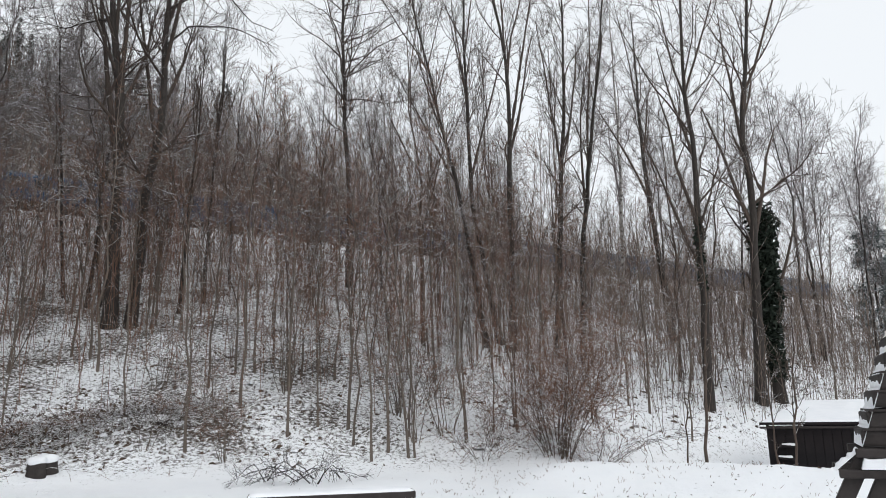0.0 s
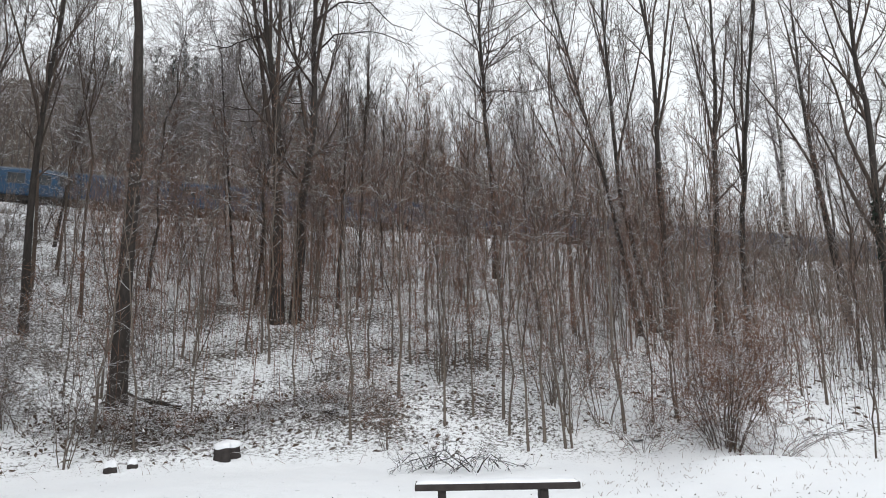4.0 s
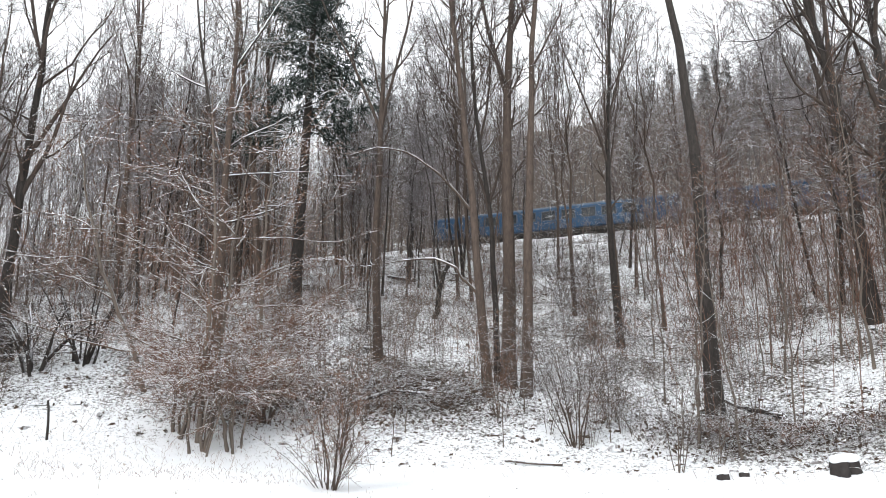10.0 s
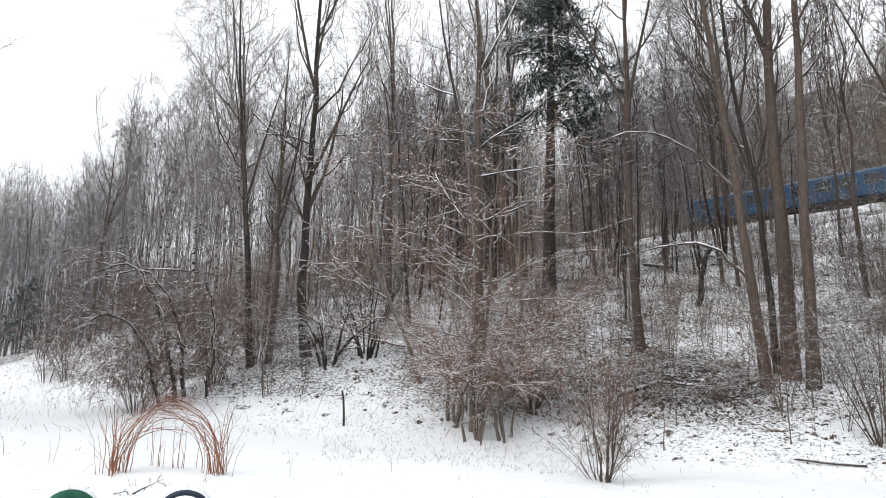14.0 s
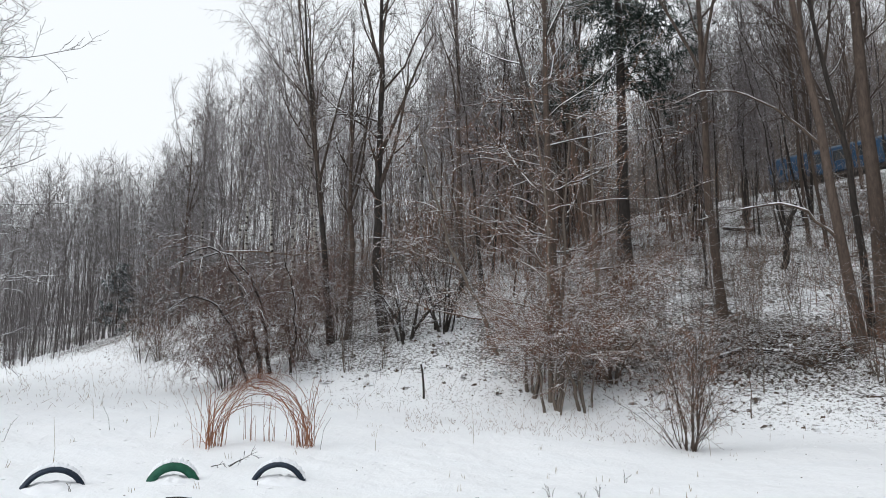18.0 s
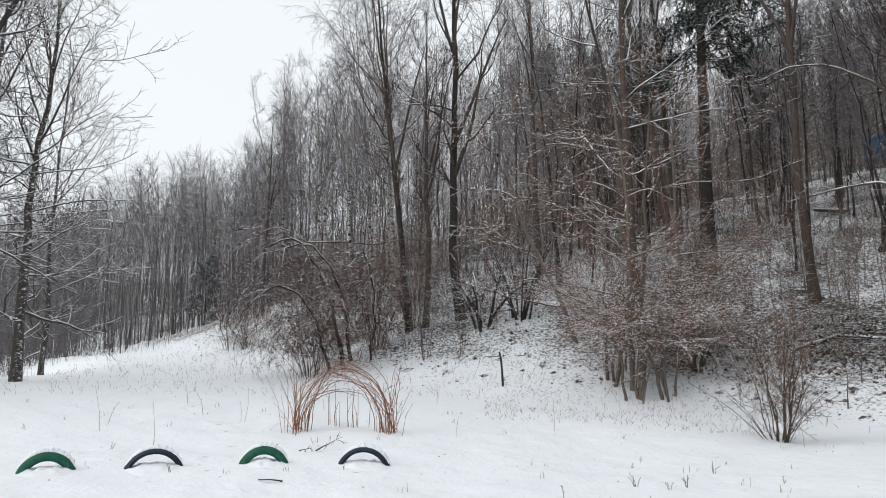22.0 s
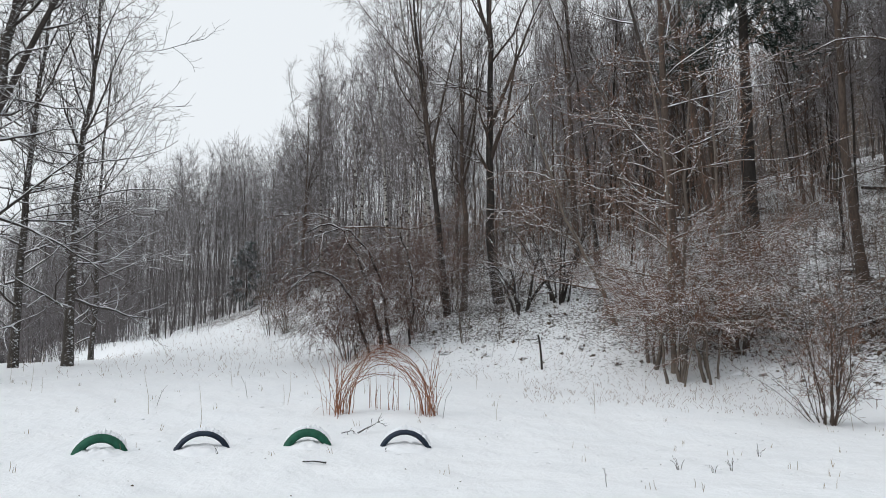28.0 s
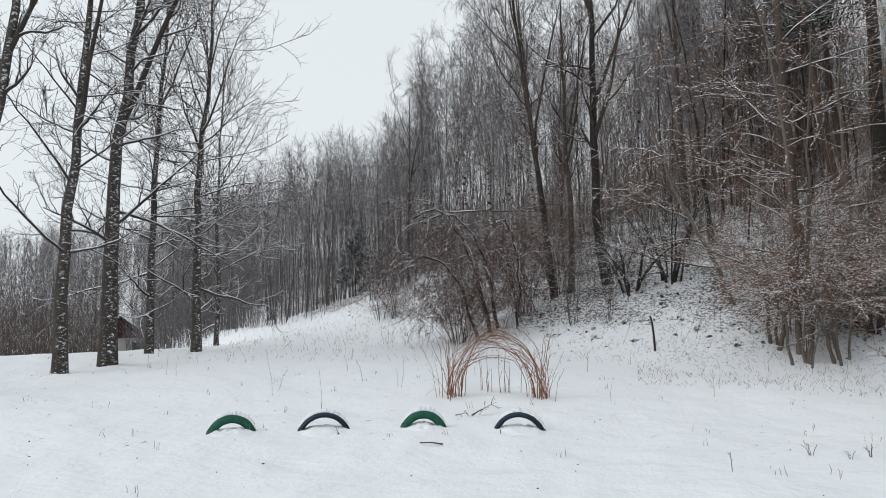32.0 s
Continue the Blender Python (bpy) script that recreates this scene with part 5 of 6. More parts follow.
far_bushes = [bush_kind(2.8, 2.6, 5, (BARK_DARK, BARK)[k % 2], (TWIG, TWIG_RED, TWIG_DARK)[k], 341 + k, (6, 3), 0.08 * k, "bare bush of the hillside undergrowth", 0) for k in range(3)]
scattered(far_bushes, [q for q in places if q[1] >= 33], 14)

# conifers
def hill_spruces(n, seed):
    """Dark spruces along the top of the hill, from three kinds."""
    g = np.random.default_rng(seed)
    kinds = []
    for k in range(3):
        p, r = stem(g, [(0, 0, -0.5), (0, 0, 8), (g.normal() * 0.2, 0, 15)], 0.17, 8, 0.03)
        p1, r1 = grow(g, p, r, 60, (0.12, 0.99), 84, lambda q: 2.6 * np.clip(1.03 - q, 0.05, 1) ** 0.8, 4, -0.04, 0.05, 0.25, 0.02)
        p2, r2 = grow(g, p1, r1, 10, (0.1, 1.0), 50, 0.6, 2, -0.12, 0.08, 0.6, 0.02)
        r2 = np.full_like(r2, 0.055) * np.linspace(1, 0.3, 3)[None]
        tree = new("spruce_tree")
        part("trunk", mesh_from("trunk", *joined([tubes(p, r, 6)]), BARK_DARK), tree)
        part("crown", mesh_from("crown", *joined([tubes(p1, r1, 3), tubes(p2, r2, 3)]), NEEDLE), tree)
        kinds.append(tagged(tree, "dark spruce on the hill above the railway", "spruce", "spruces of the hilltop"))
    scattered(kinds, [(g.uniform(17, 41), g.uniform(118, 178), g.uniform(0.65, 1.05)) for k in range(n)], seed + 1)


hill_spruces(44, 371)
spruce(105.2, 50, 4.2, 0.07, 0.0, 0.05, 351, True, 1.5)
spruce(-33.0, 46, 8.5, 0.14, 0.0, 0.04, 352, True, 2.4)
spruce(-31.0, 56, 9.0, 0.14, 0.0, 0.04, 353, True, 2.4)
spruce(-36.0, 50, 8.0, 0.14, 0.0, 0.04, 354, True, 2.2)


# ---------------------------------------------------------------- tyres in the snow
def tyre(turn, d, radius, rim, low, mat, words, seed, face):
    x, y, z = spot(turn, d)
    ob = thing("tyre", (x, y, z - 0.035), turn + face, words, "tyre", "row of half-buried tyres")
    w = 0.085
    section = [(rim, -w * 0.75), (rim + 0.03, -w * 0.95), ((rim + radius) / 2, -w * 1.1), (radius - 0.045, -w * 1.0), (radius - 0.01, -w * 0.8), (radius, -w * 0.4),
               (radius, w * 0.4), (radius - 0.01, w * 0.8), (radius - 0.045, w), ((rim + radius) / 2, w * 1.1), (rim + 0.03, w * 0.95), (rim, w * 0.75),
               (rim + 0.015, w * 0.6), (radius - 0.06, w * 0.8), (radius - 0.035, 0), (radius - 0.06, -w * 0.8), (rim + 0.015, -w * 0.6)]
    part("tyre_wall", lathe_arc(section, 0, 360, 73, mat, "tyre_wall"), ob).location = (0, 0, -low)
    n = 90
    a = np.radians(np.linspace(24, 150, n))
    t = np.linspace(0, np.pi, 9)
    flake = np.abs(ripple(np.arange(n), np.zeros(n), seed, 1.9))
    thick = 0.055 * np.sin(np.linspace(0.05, np.pi - 0.05, n)) ** 0.6 * (0.7 + 1.2 * flake)
    rr = radius - 0.004 + thick[:, None] * np.sin(t)[None]
    yy = (w * (0.75 + 0.5 * ripple(np.arange(n) * 1.7, np.ones(n), seed + 3, 1.1)))[:, None] * np.cos(t)[None] + 0.012
    v = np.stack([rr * np.cos(a)[:, None], yy, rr * np.sin(a)[:, None]], -1)
    i = np.arange(n * 9).reshape(n, 9)
    f = np.stack([i[:-1, :-1], i[:-1, 1:], i[1:, 1:], i[1:, :-1]], -1).reshape(-1, 4)
    part("snow_cap", mesh_from("snow_cap", v.reshape(-1, 3), [f], SNOW_CAP), ob, "cap of fresh snow").location = (0, 0, -low)
    a, q = np.meshgrid(np.linspace(0, 2 * np.pi, 48, endpoint=False), np.linspace(0, 1, 14))
    z = 0.06 * (1 - q ** 3) * (1 + 0.8 * ripple(q * np.cos(a) * 2, q * np.sin(a) * 2, seed, 0.3)) + 0.035 - 0.055 * q
    v = np.stack([q * np.cos(a) * radius * 1.15, q * np.sin(a) * 0.5, z], -1)
    i = np.arange(48 * 14).reshape(14, 48)
    j = np.roll(i, -1, axis=1)
    f = np.stack([i[:-1], i[1:], j[1:], j[:-1]], -1).reshape(-1, 4)
    part("snow_drift", mesh_from("snow_drift", v.reshape(-1, 3), [f[:, ::-1]], SNOW_CAP), ob, "drift of snow round the tyre")


tyre(113.8, 11.2, 0.355, 0.238, 0.085, RUBBER_GREEN, "green-painted tyre half buried upright in snow", 1, 0)
tyre(107.3, 11.2, 0.40, 0.325, 0.12, RUBBER_BLUE, "dark blue tyre half buried upright in snow", 2, 2)
tyre(100.0, 11.2, 0.355, 0.238, 0.085, RUBBER_GREEN, "green-painted tyre half buried upright in snow", 3, 0)
tyre(92.9, 11.2, 0.40, 0.325, 0.12, RUBBER_BLUE, "dark blue tyre half buried upright in snow", 4, -8)


# ---------------------------------------------------------------- arch of willow canes
def willow_arch():
    rng = np.random.default_rng(21)
    x, y, z = spot(94.6, 14.0)
    arch = thing("willow_arch", (x, y, z), 82.0, "living arch of tied red-brown willow canes in snow", "willow arch")
    arch.scale = (0.84, 0.84, 0.9)

    def cane(p, r):
        q = np.array(p)[None]
        rad = np.linspace(r, r * 0.4, len(p))[None]
        part("cane", mesh_from("cane", *joined([tubes(q, rad, 5)]), CANE), arch)

    for side in (-1, 1):
        for k in range(12):
            # canes bent right over and tied to those of the other side
            foot, depth, top = rng.uniform(0.7, 1.2), rng.normal() * 0.2, rng.uniform(0.8, 1.42)
            a = np.linspace(0, radians(rng.uniform(70, 150)), 15)
            xs = side * foot * np.cos(a) + rng.normal() * 0.12 * np.sin(a) + np.cumsum(rng.normal(size=15)) * 0.024
            zs = top * np.sin(a) ** rng.uniform(0.8, 1.1) + np.cumsum(rng.normal(size=15)) * 0.013
            zs[0] = -0.08
            cane(np.stack([xs, depth * (1 - 0.6 * np.sin(a)), zs], -1), rng.uniform(0.006, 0.011))
        for k in range(17):
            foot = side * rng.uniform(0.82, 1.12) + rng.normal() * 0.04
            depth = rng.normal() * 0.2
            full = rng.random() < 0.3
            top = rng.uniform(1.0, 1.45) if full else rng.uniform(0.7, 1.35)
            reach = rng.uniform(0.9, 1.9) if full else rng.uniform(-0.3, 0.75)
            t = np.linspace(0, 1, 14)
            xs = foot - side * (reach * t ** rng.uniform(1.1, 1.9)) + side * rng.uniform(-0.05, 0.12) * np.sin(np.pi * t)
            zs = top * np.sin(np.pi * (rng.uniform(0.56, 0.74) if full else 0.5) * t) ** rng.uniform(0.75, 1.0)
            zs[0] = -0.08
            ys = depth + rng.normal() * 0.2 * t
            cane(np.stack([xs + np.cumsum(rng.normal(size=14)) * 0.012, ys, zs + np.cumsum(rng.normal(size=14)) * 0.006], -1), rng.uniform(0.005, 0.0105))
        for k in range(7):
            lean = side * rng.uniform(-0.1, 0.5)
            foot = side * rng.uniform(0.9, 1.25)
            h = rng.uniform(0.4, 1.15)
            cane([(foot, rng.normal() * 0.2, -0.05), (foot + lean * 0.4, 0, h * 0.5), (foot + lean, rng.normal() * 0.1, h)], 0.006)
    for k in range(13):
        xs, ys = rng.uniform(-0.5, 0.5), rng.uniform(0.6, 0.95)
        h = rng.uniform(0.4, 1.0)
        cane([(xs, ys, -0.05), (xs + rng.normal() * 0.02, ys, h * 0.5), (xs + rng.normal() * 0.05, ys, h)], 0.008)
    bound = []
    for k in range(150):
        xs = rng.normal() * 0.5
        zs = 1.26 * max(0.1, 1 - (xs / 1.25) ** 2) + rng.normal() * 0.09
        d = rng.normal(size=3) * np.array([0.15, 0.12, 0.14])
        bound.append(np.stack([np.array((xs, 0, zs)), np.array((xs, 0, zs)) + d * 0.5 + (0, 0, 0.02), np.array((xs, 0, zs)) + d]))
    part("crown", mesh_from("crown", *joined([tubes(np.array(bound), np.full((150, 3), 0.0035), 3)]), CANE), arch)


willow_arch()


# ---------------------------------------------------------------- bench
def bench():
    a, b = spot(14.0, 9.1), spot(2.4, 9.2)
    mid = ((a[0] + b[0]) / 2, (a[1] + b[1]) / 2)
    turn = math.degrees(math.atan2(b[1] - a[1], b[0] - a[0]))
    top, g = 0.71, float(land(*mid))
    ob = thing("bench", (mid[0], mid[1], g), turn, "dark plank bench topped with snow", "bench")
    h = top - g
    part("seat", box_mesh("seat", PLANK_DARK, ((1.84, 0.36, 0.075), (0, 0, h - 0.06)), bevel=0.012), ob)
    leg = box_mesh("leg", PLANK_DARK, ((0.09, 0.3, h - 0.08 + 0.1), (0, 0, (h - 0.2) / 2)), bevel=0.01)
    for x in (-0.62, 0.52):
        part("leg", leg, ob).location = (x, 0, 0)
    part("snow_layer", snow_pillow("snow_layer", 1.82, 0.35, 0.032, 5), ob, "layer of fresh snow").location = (0, 0, h - 0.024)


bench()


# ---------------------------------------------------------------- wooden climbing ladder with snow
def climbing_frame():
    """A steep stair of thick blocks on splayed posts with two cross-bars."""
    x, y, z = 3.308, 6.842, float(land(3.308, 6.842))
    ob = thing("climbing_frame", (x, y, z), -24.4, "dark wooden playground stair with snow on its blocks", "climbing frame")

    def beam(name, x0, z0, x1, z1, thick, y0, deep):
        n, a = math.hypot(x1 - x0, z1 - z0), math.degrees(math.atan2(x1 - x0, z1 - z0))
        return part(name, box_mesh(name, PLANK_DARK, ((thick, deep, n), ((x0 + x1) / 2, y0, (z0 + z1) / 2 - z), (0, a, 0)), bevel=0.01), ob)

    beam("post", -0.43, z - 0.1, 0.175, 1.17, 0.125, 0.0, 0.1)
    beam("post", -0.20, z - 0.1, 0.39, 1.17, 0.115, 0.0, 0.1)
    beam("post", 0.62, z - 0.1, 0.78, 1.17, 0.115, 0.75, 0.1)
    for y0 in (0.0, 0.75):
        beam("cross_bar", 0.1, 1.167, 0.95, 1.16, 0.07, y0 - 0.06 * (y0 < 0.1), 0.1)
        beam("cross_bar", -0.04, 1.0, 0.95, 1.01, 0.065, y0 - 0.07 * (y0 < 0.1), 0.1)
    part("snow_strip", snow_pillow("snow_strip", 0.75, 0.11, 0.085, 41, 30, 8), ob, "snow lying on the bar").location = (0.5, -0.07, 1.04 - z)
    for k in range(8):
        left, low = 0.165 + k * 0.061, 1.205 + k * 0.156
        part("block", box_mesh("block", PLANK_DARK, ((0.34, 0.7, 0.14), (left + 0.17, 0.38, low + 0.072 - z), (0, 3 * (-1) ** k, 0)), bevel=0.022), ob)
        part("tread_board", box_mesh("tread_board", PLANK_DARK, ((0.36, 0.74, 0.022), (left + 0.2, 0.38, low + 0.145 - z)), bevel=0.006), ob)
        m, ny = 12, 16
        t, q = np.meshgrid(np.linspace(0, 1, m), np.linspace(0, 1, ny))
        wave = 1 + 0.7 * ripple(t * 2 + k, q * 3, 60 + k, 0.5)
        out = (0.006 + 0.022 * np.sin(np.pi * np.clip(t * 0.85 + 0.1, 0, 1)) ** 0.7) * wave * np.clip(1 - np.abs(2 * q - 1) ** 12, 0, 1)
        v = np.stack([left + 0.061 * (1 - t) - out * 0.95, 0.02 + 0.72 * q, low - z + 0.17 - 0.165 * t + 0.35 * out], -1)
        n = np.arange(m * ny).reshape(ny, m)
        f = np.stack([n[:-1, :-1], n[:-1, 1:], n[1:, 1:], n[1:, :-1]], -1).reshape(-1, 4)
        part("snow_patch", mesh_from("snow_patch", v.reshape(-1, 3), [f], SNOW_CAP), ob, "snow clinging to the block's edge")
    t = np.linspace(0, 1, 24)
    ring = np.linspace(0, np.pi, 7)
    r = 0.036 * (1 + 0.8 * ripple(t * 5, t * 0, 71, 0.6))[:, None]
    v = np.stack([(-0.06 + 0.2 * t)[:, None] - r * np.sin(ring) * 0.8, 0.05 * np.cos(ring)[None] + 0 * r, (1.02 + 0.17 * t - z)[:, None] + r * np.sin(ring) * 0.6], -1)
    n = np.arange(24 * 7).reshape(24, 7)
    part("snow_patch", mesh_from("snow_patch", v.reshape(-1, 3), [np.stack([n[:-1, :-1], n[:-1, 1:], n[1:, 1:], n[1:, :-1]], -1).reshape(-1, 4)], SNOW_CAP), ob, "snow lying on the leaning post")


climbing_frame()


# ---------------------------------------------------------------- shed
def shed():
    a = spot(-22.3, 20.0)
    turn = -24.0
    ob = thing("shed", (a[0], a[1], float(land(a[0], a[1])) - 0.1), turn, "low dark wooden shed with a snow-covered roof", "shed")
    g = ob.location.z
    eave, back, length, depth = 1.03 - g, 1.50 - g, 4.6, 3.2
    board = box_mesh("board", SHED_WOOD, ((0.19, 0.03, eave - 0.02), (0, 0, (eave - 0.02) / 2)), bevel=0.006)
    front = part("front_wall", box_mesh("front_wall", SHED_WOOD, ((length - 0.3, 0.05, eave - 0.05), (length / 2, 0.25, (eave - 0.05) / 2)), bevel=0.005), ob)
    for k in range(22):
        part("board", board, front).location = (0.25 + k * 0.2, 0.21 + 0.006 * (k % 3), 0)
    for x in (0.17, length - 0.17):
        part("side_wall", box_mesh("side_wall", SHED_WOOD, ((0.05, depth - 0.5, eave), (x, depth / 2, eave / 2)), bevel=0.005), ob)
    part("back_wall", box_mesh("back_wall", SHED_WOOD, ((length - 1.7, 0.05, back - 0.1), (length / 2 + 0.2, depth - 0.2, (back - 0.1) / 2)), bevel=0.005), ob)
    bm = bmesh.new()
    lower = [bm.verts.new(c) for c in ((0, 0, eave), (length, 0, eave), (length - 0.5, depth, back), (1.0, depth, back))]
    upper = [bm.verts.new(v.co + Vector((0, 0, 0.06))) for v in lower]
    bm.faces.new(lower[::-1])
    bm.faces.new(upper)
    for k in range(4):
        bm.faces.new((lower[k], lower[(k + 1) % 4], upper[(k + 1) % 4], upper[k]))
    me = bpy.data.meshes.new("roof")
    bm.to_mesh(me)
    bm.free()
    me.materials.append(SHED_WOOD)
    roof = part("roof", me, ob)
    x, y = np.meshgrid(np.linspace(0, 1, 50), np.linspace(0, 1, 36))
    rim = np.clip(1 - np.abs(2 * x - 1) ** 30, 0, 1) * np.clip(1 - np.abs(2 * y - 1) ** 24, 0, 1)
    px = x * (length - 1.5 * y) + y * 1.0
    pz = eave + (back - eave) * y + 0.05 + 0.07 * rim ** 0.5 * (1 + 0.7 * ripple(px * 1.0, y * depth, 51, 0.6))
    i = np.arange(50 * 36).reshape(36, 50)
    f = np.stack([i[:-1, :-1], i[:-1, 1:], i[1:, 1:], i[1:, :-1]], -1).reshape(-1, 4)
    part("roof_snow", mesh_from("roof_snow", np.stack([px, y * depth, pz], -1).reshape(-1, 3), [f], SNOW_CAP), roof, "thick snow on the roof")
    part("gutter", box_mesh("gutter", PLANK_DARK, ((length, 0.07, 0.05), (length / 2, -0.05, eave - 0.06)), bevel=0.02), ob)
    for k, (x0, h) in enumerate(((0.6, 0.5), (0.5, 0.78))):
        ledge = part("ledge", box_mesh("ledge", SHED_WOOD, ((0.36, 0.2, 0.05), (x0, 0.12, eave - h), (0, 4, 6)), bevel=0.006), ob)
        part("ledge_snow", snow_pillow("ledge_snow", 0.32, 0.18, 0.05, 90 + k, 24, 8), ledge, "snow on the ledge").location = (x0, 0.12, eave - h + 0.02)
    w = part("window", box_mesh("window", TRAIN_GLASS, ((0.6, 0.03, 0.45), (3.3, 0.17, eave - 0.75)), bevel=0.006), ob)
    part("window_frame", box_mesh("window_frame", PLANK_DARK, ((0.7, 0.05, 0.06), (3.3, 0.165, eave - 0.5)), ((0.7, 0.05, 0.06), (3.3, 0.165, eave - 1.0)),
                                  ((0.06, 0.05, 0.5), (2.97, 0.165, eave - 0.75)), ((0.06, 0.05, 0.5), (3.63, 0.165, eave - 0.75)), bevel=0.006), w)


shed()


# ---------------------------------------------------------------- stumps, posts, logs, brush
def stump(turn, d, r, h, seed, words, mat=PLANK_DARK):
    rng = np.random.default_rng(seed)
    ob = thing("tree_stump", spot(turn, d), turn, words, "stump")
    n = 28
    a = np.arange(n) * 2 * np.pi / n
    rr = r * (1 + 0.16 * np.sin(a * 3 + seed) + 0.1 * np.sin(a * 5 + 2 * seed) + 0.05 * rng.normal(size=n))
    tip = 0.07 * h * np.sin(a + seed) + 0.06 * h * np.sin(a * 4 + seed)
    rings = [(1.25, -0.15), (1.06, 0.06), (1.0, h * 0.6), (0.97, h - 0.02), (0.92, h), (0.02, h + 0.01)]
    v = np.concatenate([np.stack([np.cos(a) * rr * k, np.sin(a) * rr * k, np.full(n, z) + tip * (z > h * 0.5)], -1) for k, z in rings])
    i = np.arange(n * len(rings)).reshape(len(rings), n)
    j = np.roll(i, -1, axis=1)
    part("wood", mesh_from("wood", v, [np.stack([i[:-1], j[:-1], j[1:], i[1:]], -1).reshape(-1, 4)], mat), ob)
    rings = [(1.0, h - 0.05), (1.07, h + 0.01), (1.0, h + 0.06), (0.7, h + 0.09), (0.02, h + 0.1)]
    v = np.concatenate([np.stack([np.cos(a) * rr * k, np.sin(a) * rr * k, np.full(n, z) + tip * (z > h * 0.5)], -1) for k, z in rings])
    i = np.arange(n * len(rings)).reshape(len(rings), n)
    j = np.roll(i, -1, axis=1)
    part("snow_cap", mesh_from("snow_cap", v, [np.stack([i[:-1], j[:-1], j[1:], i[1:]], -1).reshape(-1, 4)], SNOW_CAP), ob, "round cap of snow")


stump(27.8, 19, 0.27, 0.27, 1, "dark sawn tree stump capped with snow")
stump(35.3, 18.4, 0.12, 0.16, 2, "small dark stump poking from the snow")
stump(33.9, 18.6, 0.10, 0.10, 3, "small dark stump poking from the snow")
stump(20.5, 20.5, 0.14, 0.10, 4, "low snow-capped stump at the slope's foot")


def stick(name, pts, r, mat, words, category, twigs=0, seed=0):
    """A fallen branch, log or post along points in the world."""
    p = np.array(pts, float)
    ob = new(name)
    ob.location = p[0]
    q, s = stem(np.random.default_rng(seed), p - p[0], r, 7 if twigs < 8 else 12, 0.006 if twigs < 8 else 0.035, 0.75 if not twigs else 0.25)
    part("wood", mesh_from("wood", *joined([tubes(q, s, 7)]), mat), ob)
    if twigs:
        g = np.random.default_rng(seed + 1)
        p1, r1 = grow(g, q, s, twigs, (0.2, 1.0), 46, np.linalg.norm(p[-1] - p[0]) * 0.3, 5, 0.0, 0.22, 0.7, 0.005)
        p2, r2 = grow(g, p1, r1, 3, (0.3, 1.0), 36, np.linalg.norm(p[-1] - p[0]) * 0.14, 2, 0.02, 0.12, 0.6, 0.003)
        part("crown", mesh_from("crown", *joined([tubes(p1, r1, 4), tubes(p2, r2, 3)]), mat), ob)
    return tagged(ob, words, category)


def above(turn, d, h=0.0):
    x, y, z = spot(turn, d)
    return (x, y, z + h)


stick("post", [above(82.5, 21, -0.2), above(82.55, 21, 0.45), above(82.7, 21, 0.95)], 0.035, BARK_DARK, "thin wooden post standing in the snow", "post")
stick("log", [above(46.3, 18.9, 0.05), above(48.6, 19.0, 0.07), above(50.5, 19.2, 0.06)], 0.032, BARK, "thin log lying on the snow", "log")
stick("log", [above(31.0, 21.5, 0.15), above(33.5, 21.7, 0.3), above(36.0, 22.3, 0.55)], 0.07, BARK_DARK, "fallen log on the slope under snow", "log")
stick("log", [above(56, 22.5, 0.2), above(59, 22.6, 0.35), above(62, 22.2, 0.25)], 0.09, BARK_DARK, "fallen log among the brush", "log")
stick("log", [above(57.5, 38, 0.2), above(59.5, 38.5, 0.5)], 0.12, BARK_DARK, "broken log on the hillside", "log")
stick("stick", [above(98.6, 10.0, 0.02), above(99.4, 9.95, 0.04), above(100.2, 10.0, 0.015)], 0.014, BARK_DARK, "short dark stick lying on the snow", "stick")
stick("fallen_branch", [above(96.4, 12.1, 0.02), above(95.5, 12.2, 0.1), above(94.6, 12.3, 0.18)], 0.014, BARK_DARK, "small forked branch lying on the snow", "branch", 4, 3)
stick("fallen_branch", [above(97.6, 12.1, 0.02), above(96.7, 12.1, 0.06)], 0.010, BARK_DARK, "small branch lying on the snow", "branch", 3, 4)
for k in range(11):
    g = np.random.default_rng(60 + k)
    t, d, e = 7.5 + 6 * g.random(), 15.6 + 1.4 * g.random(), (1 if k % 3 else -1) * (2.6 + 3 * g.random())
    stick("fallen_branch", [above(t, d, 0.06), above(t + e * 0.3, d + g.normal() * 0.2, 0.2 + 0.25 * g.random()), above(t + e * 0.65, d + g.normal() * 0.3, 0.2), above(t + e, d + g.normal() * 0.4, 0.05)],
          0.016, BARK_DARK, "cut branch lying in a pile on the snow", "branch", 9, 70 + k)


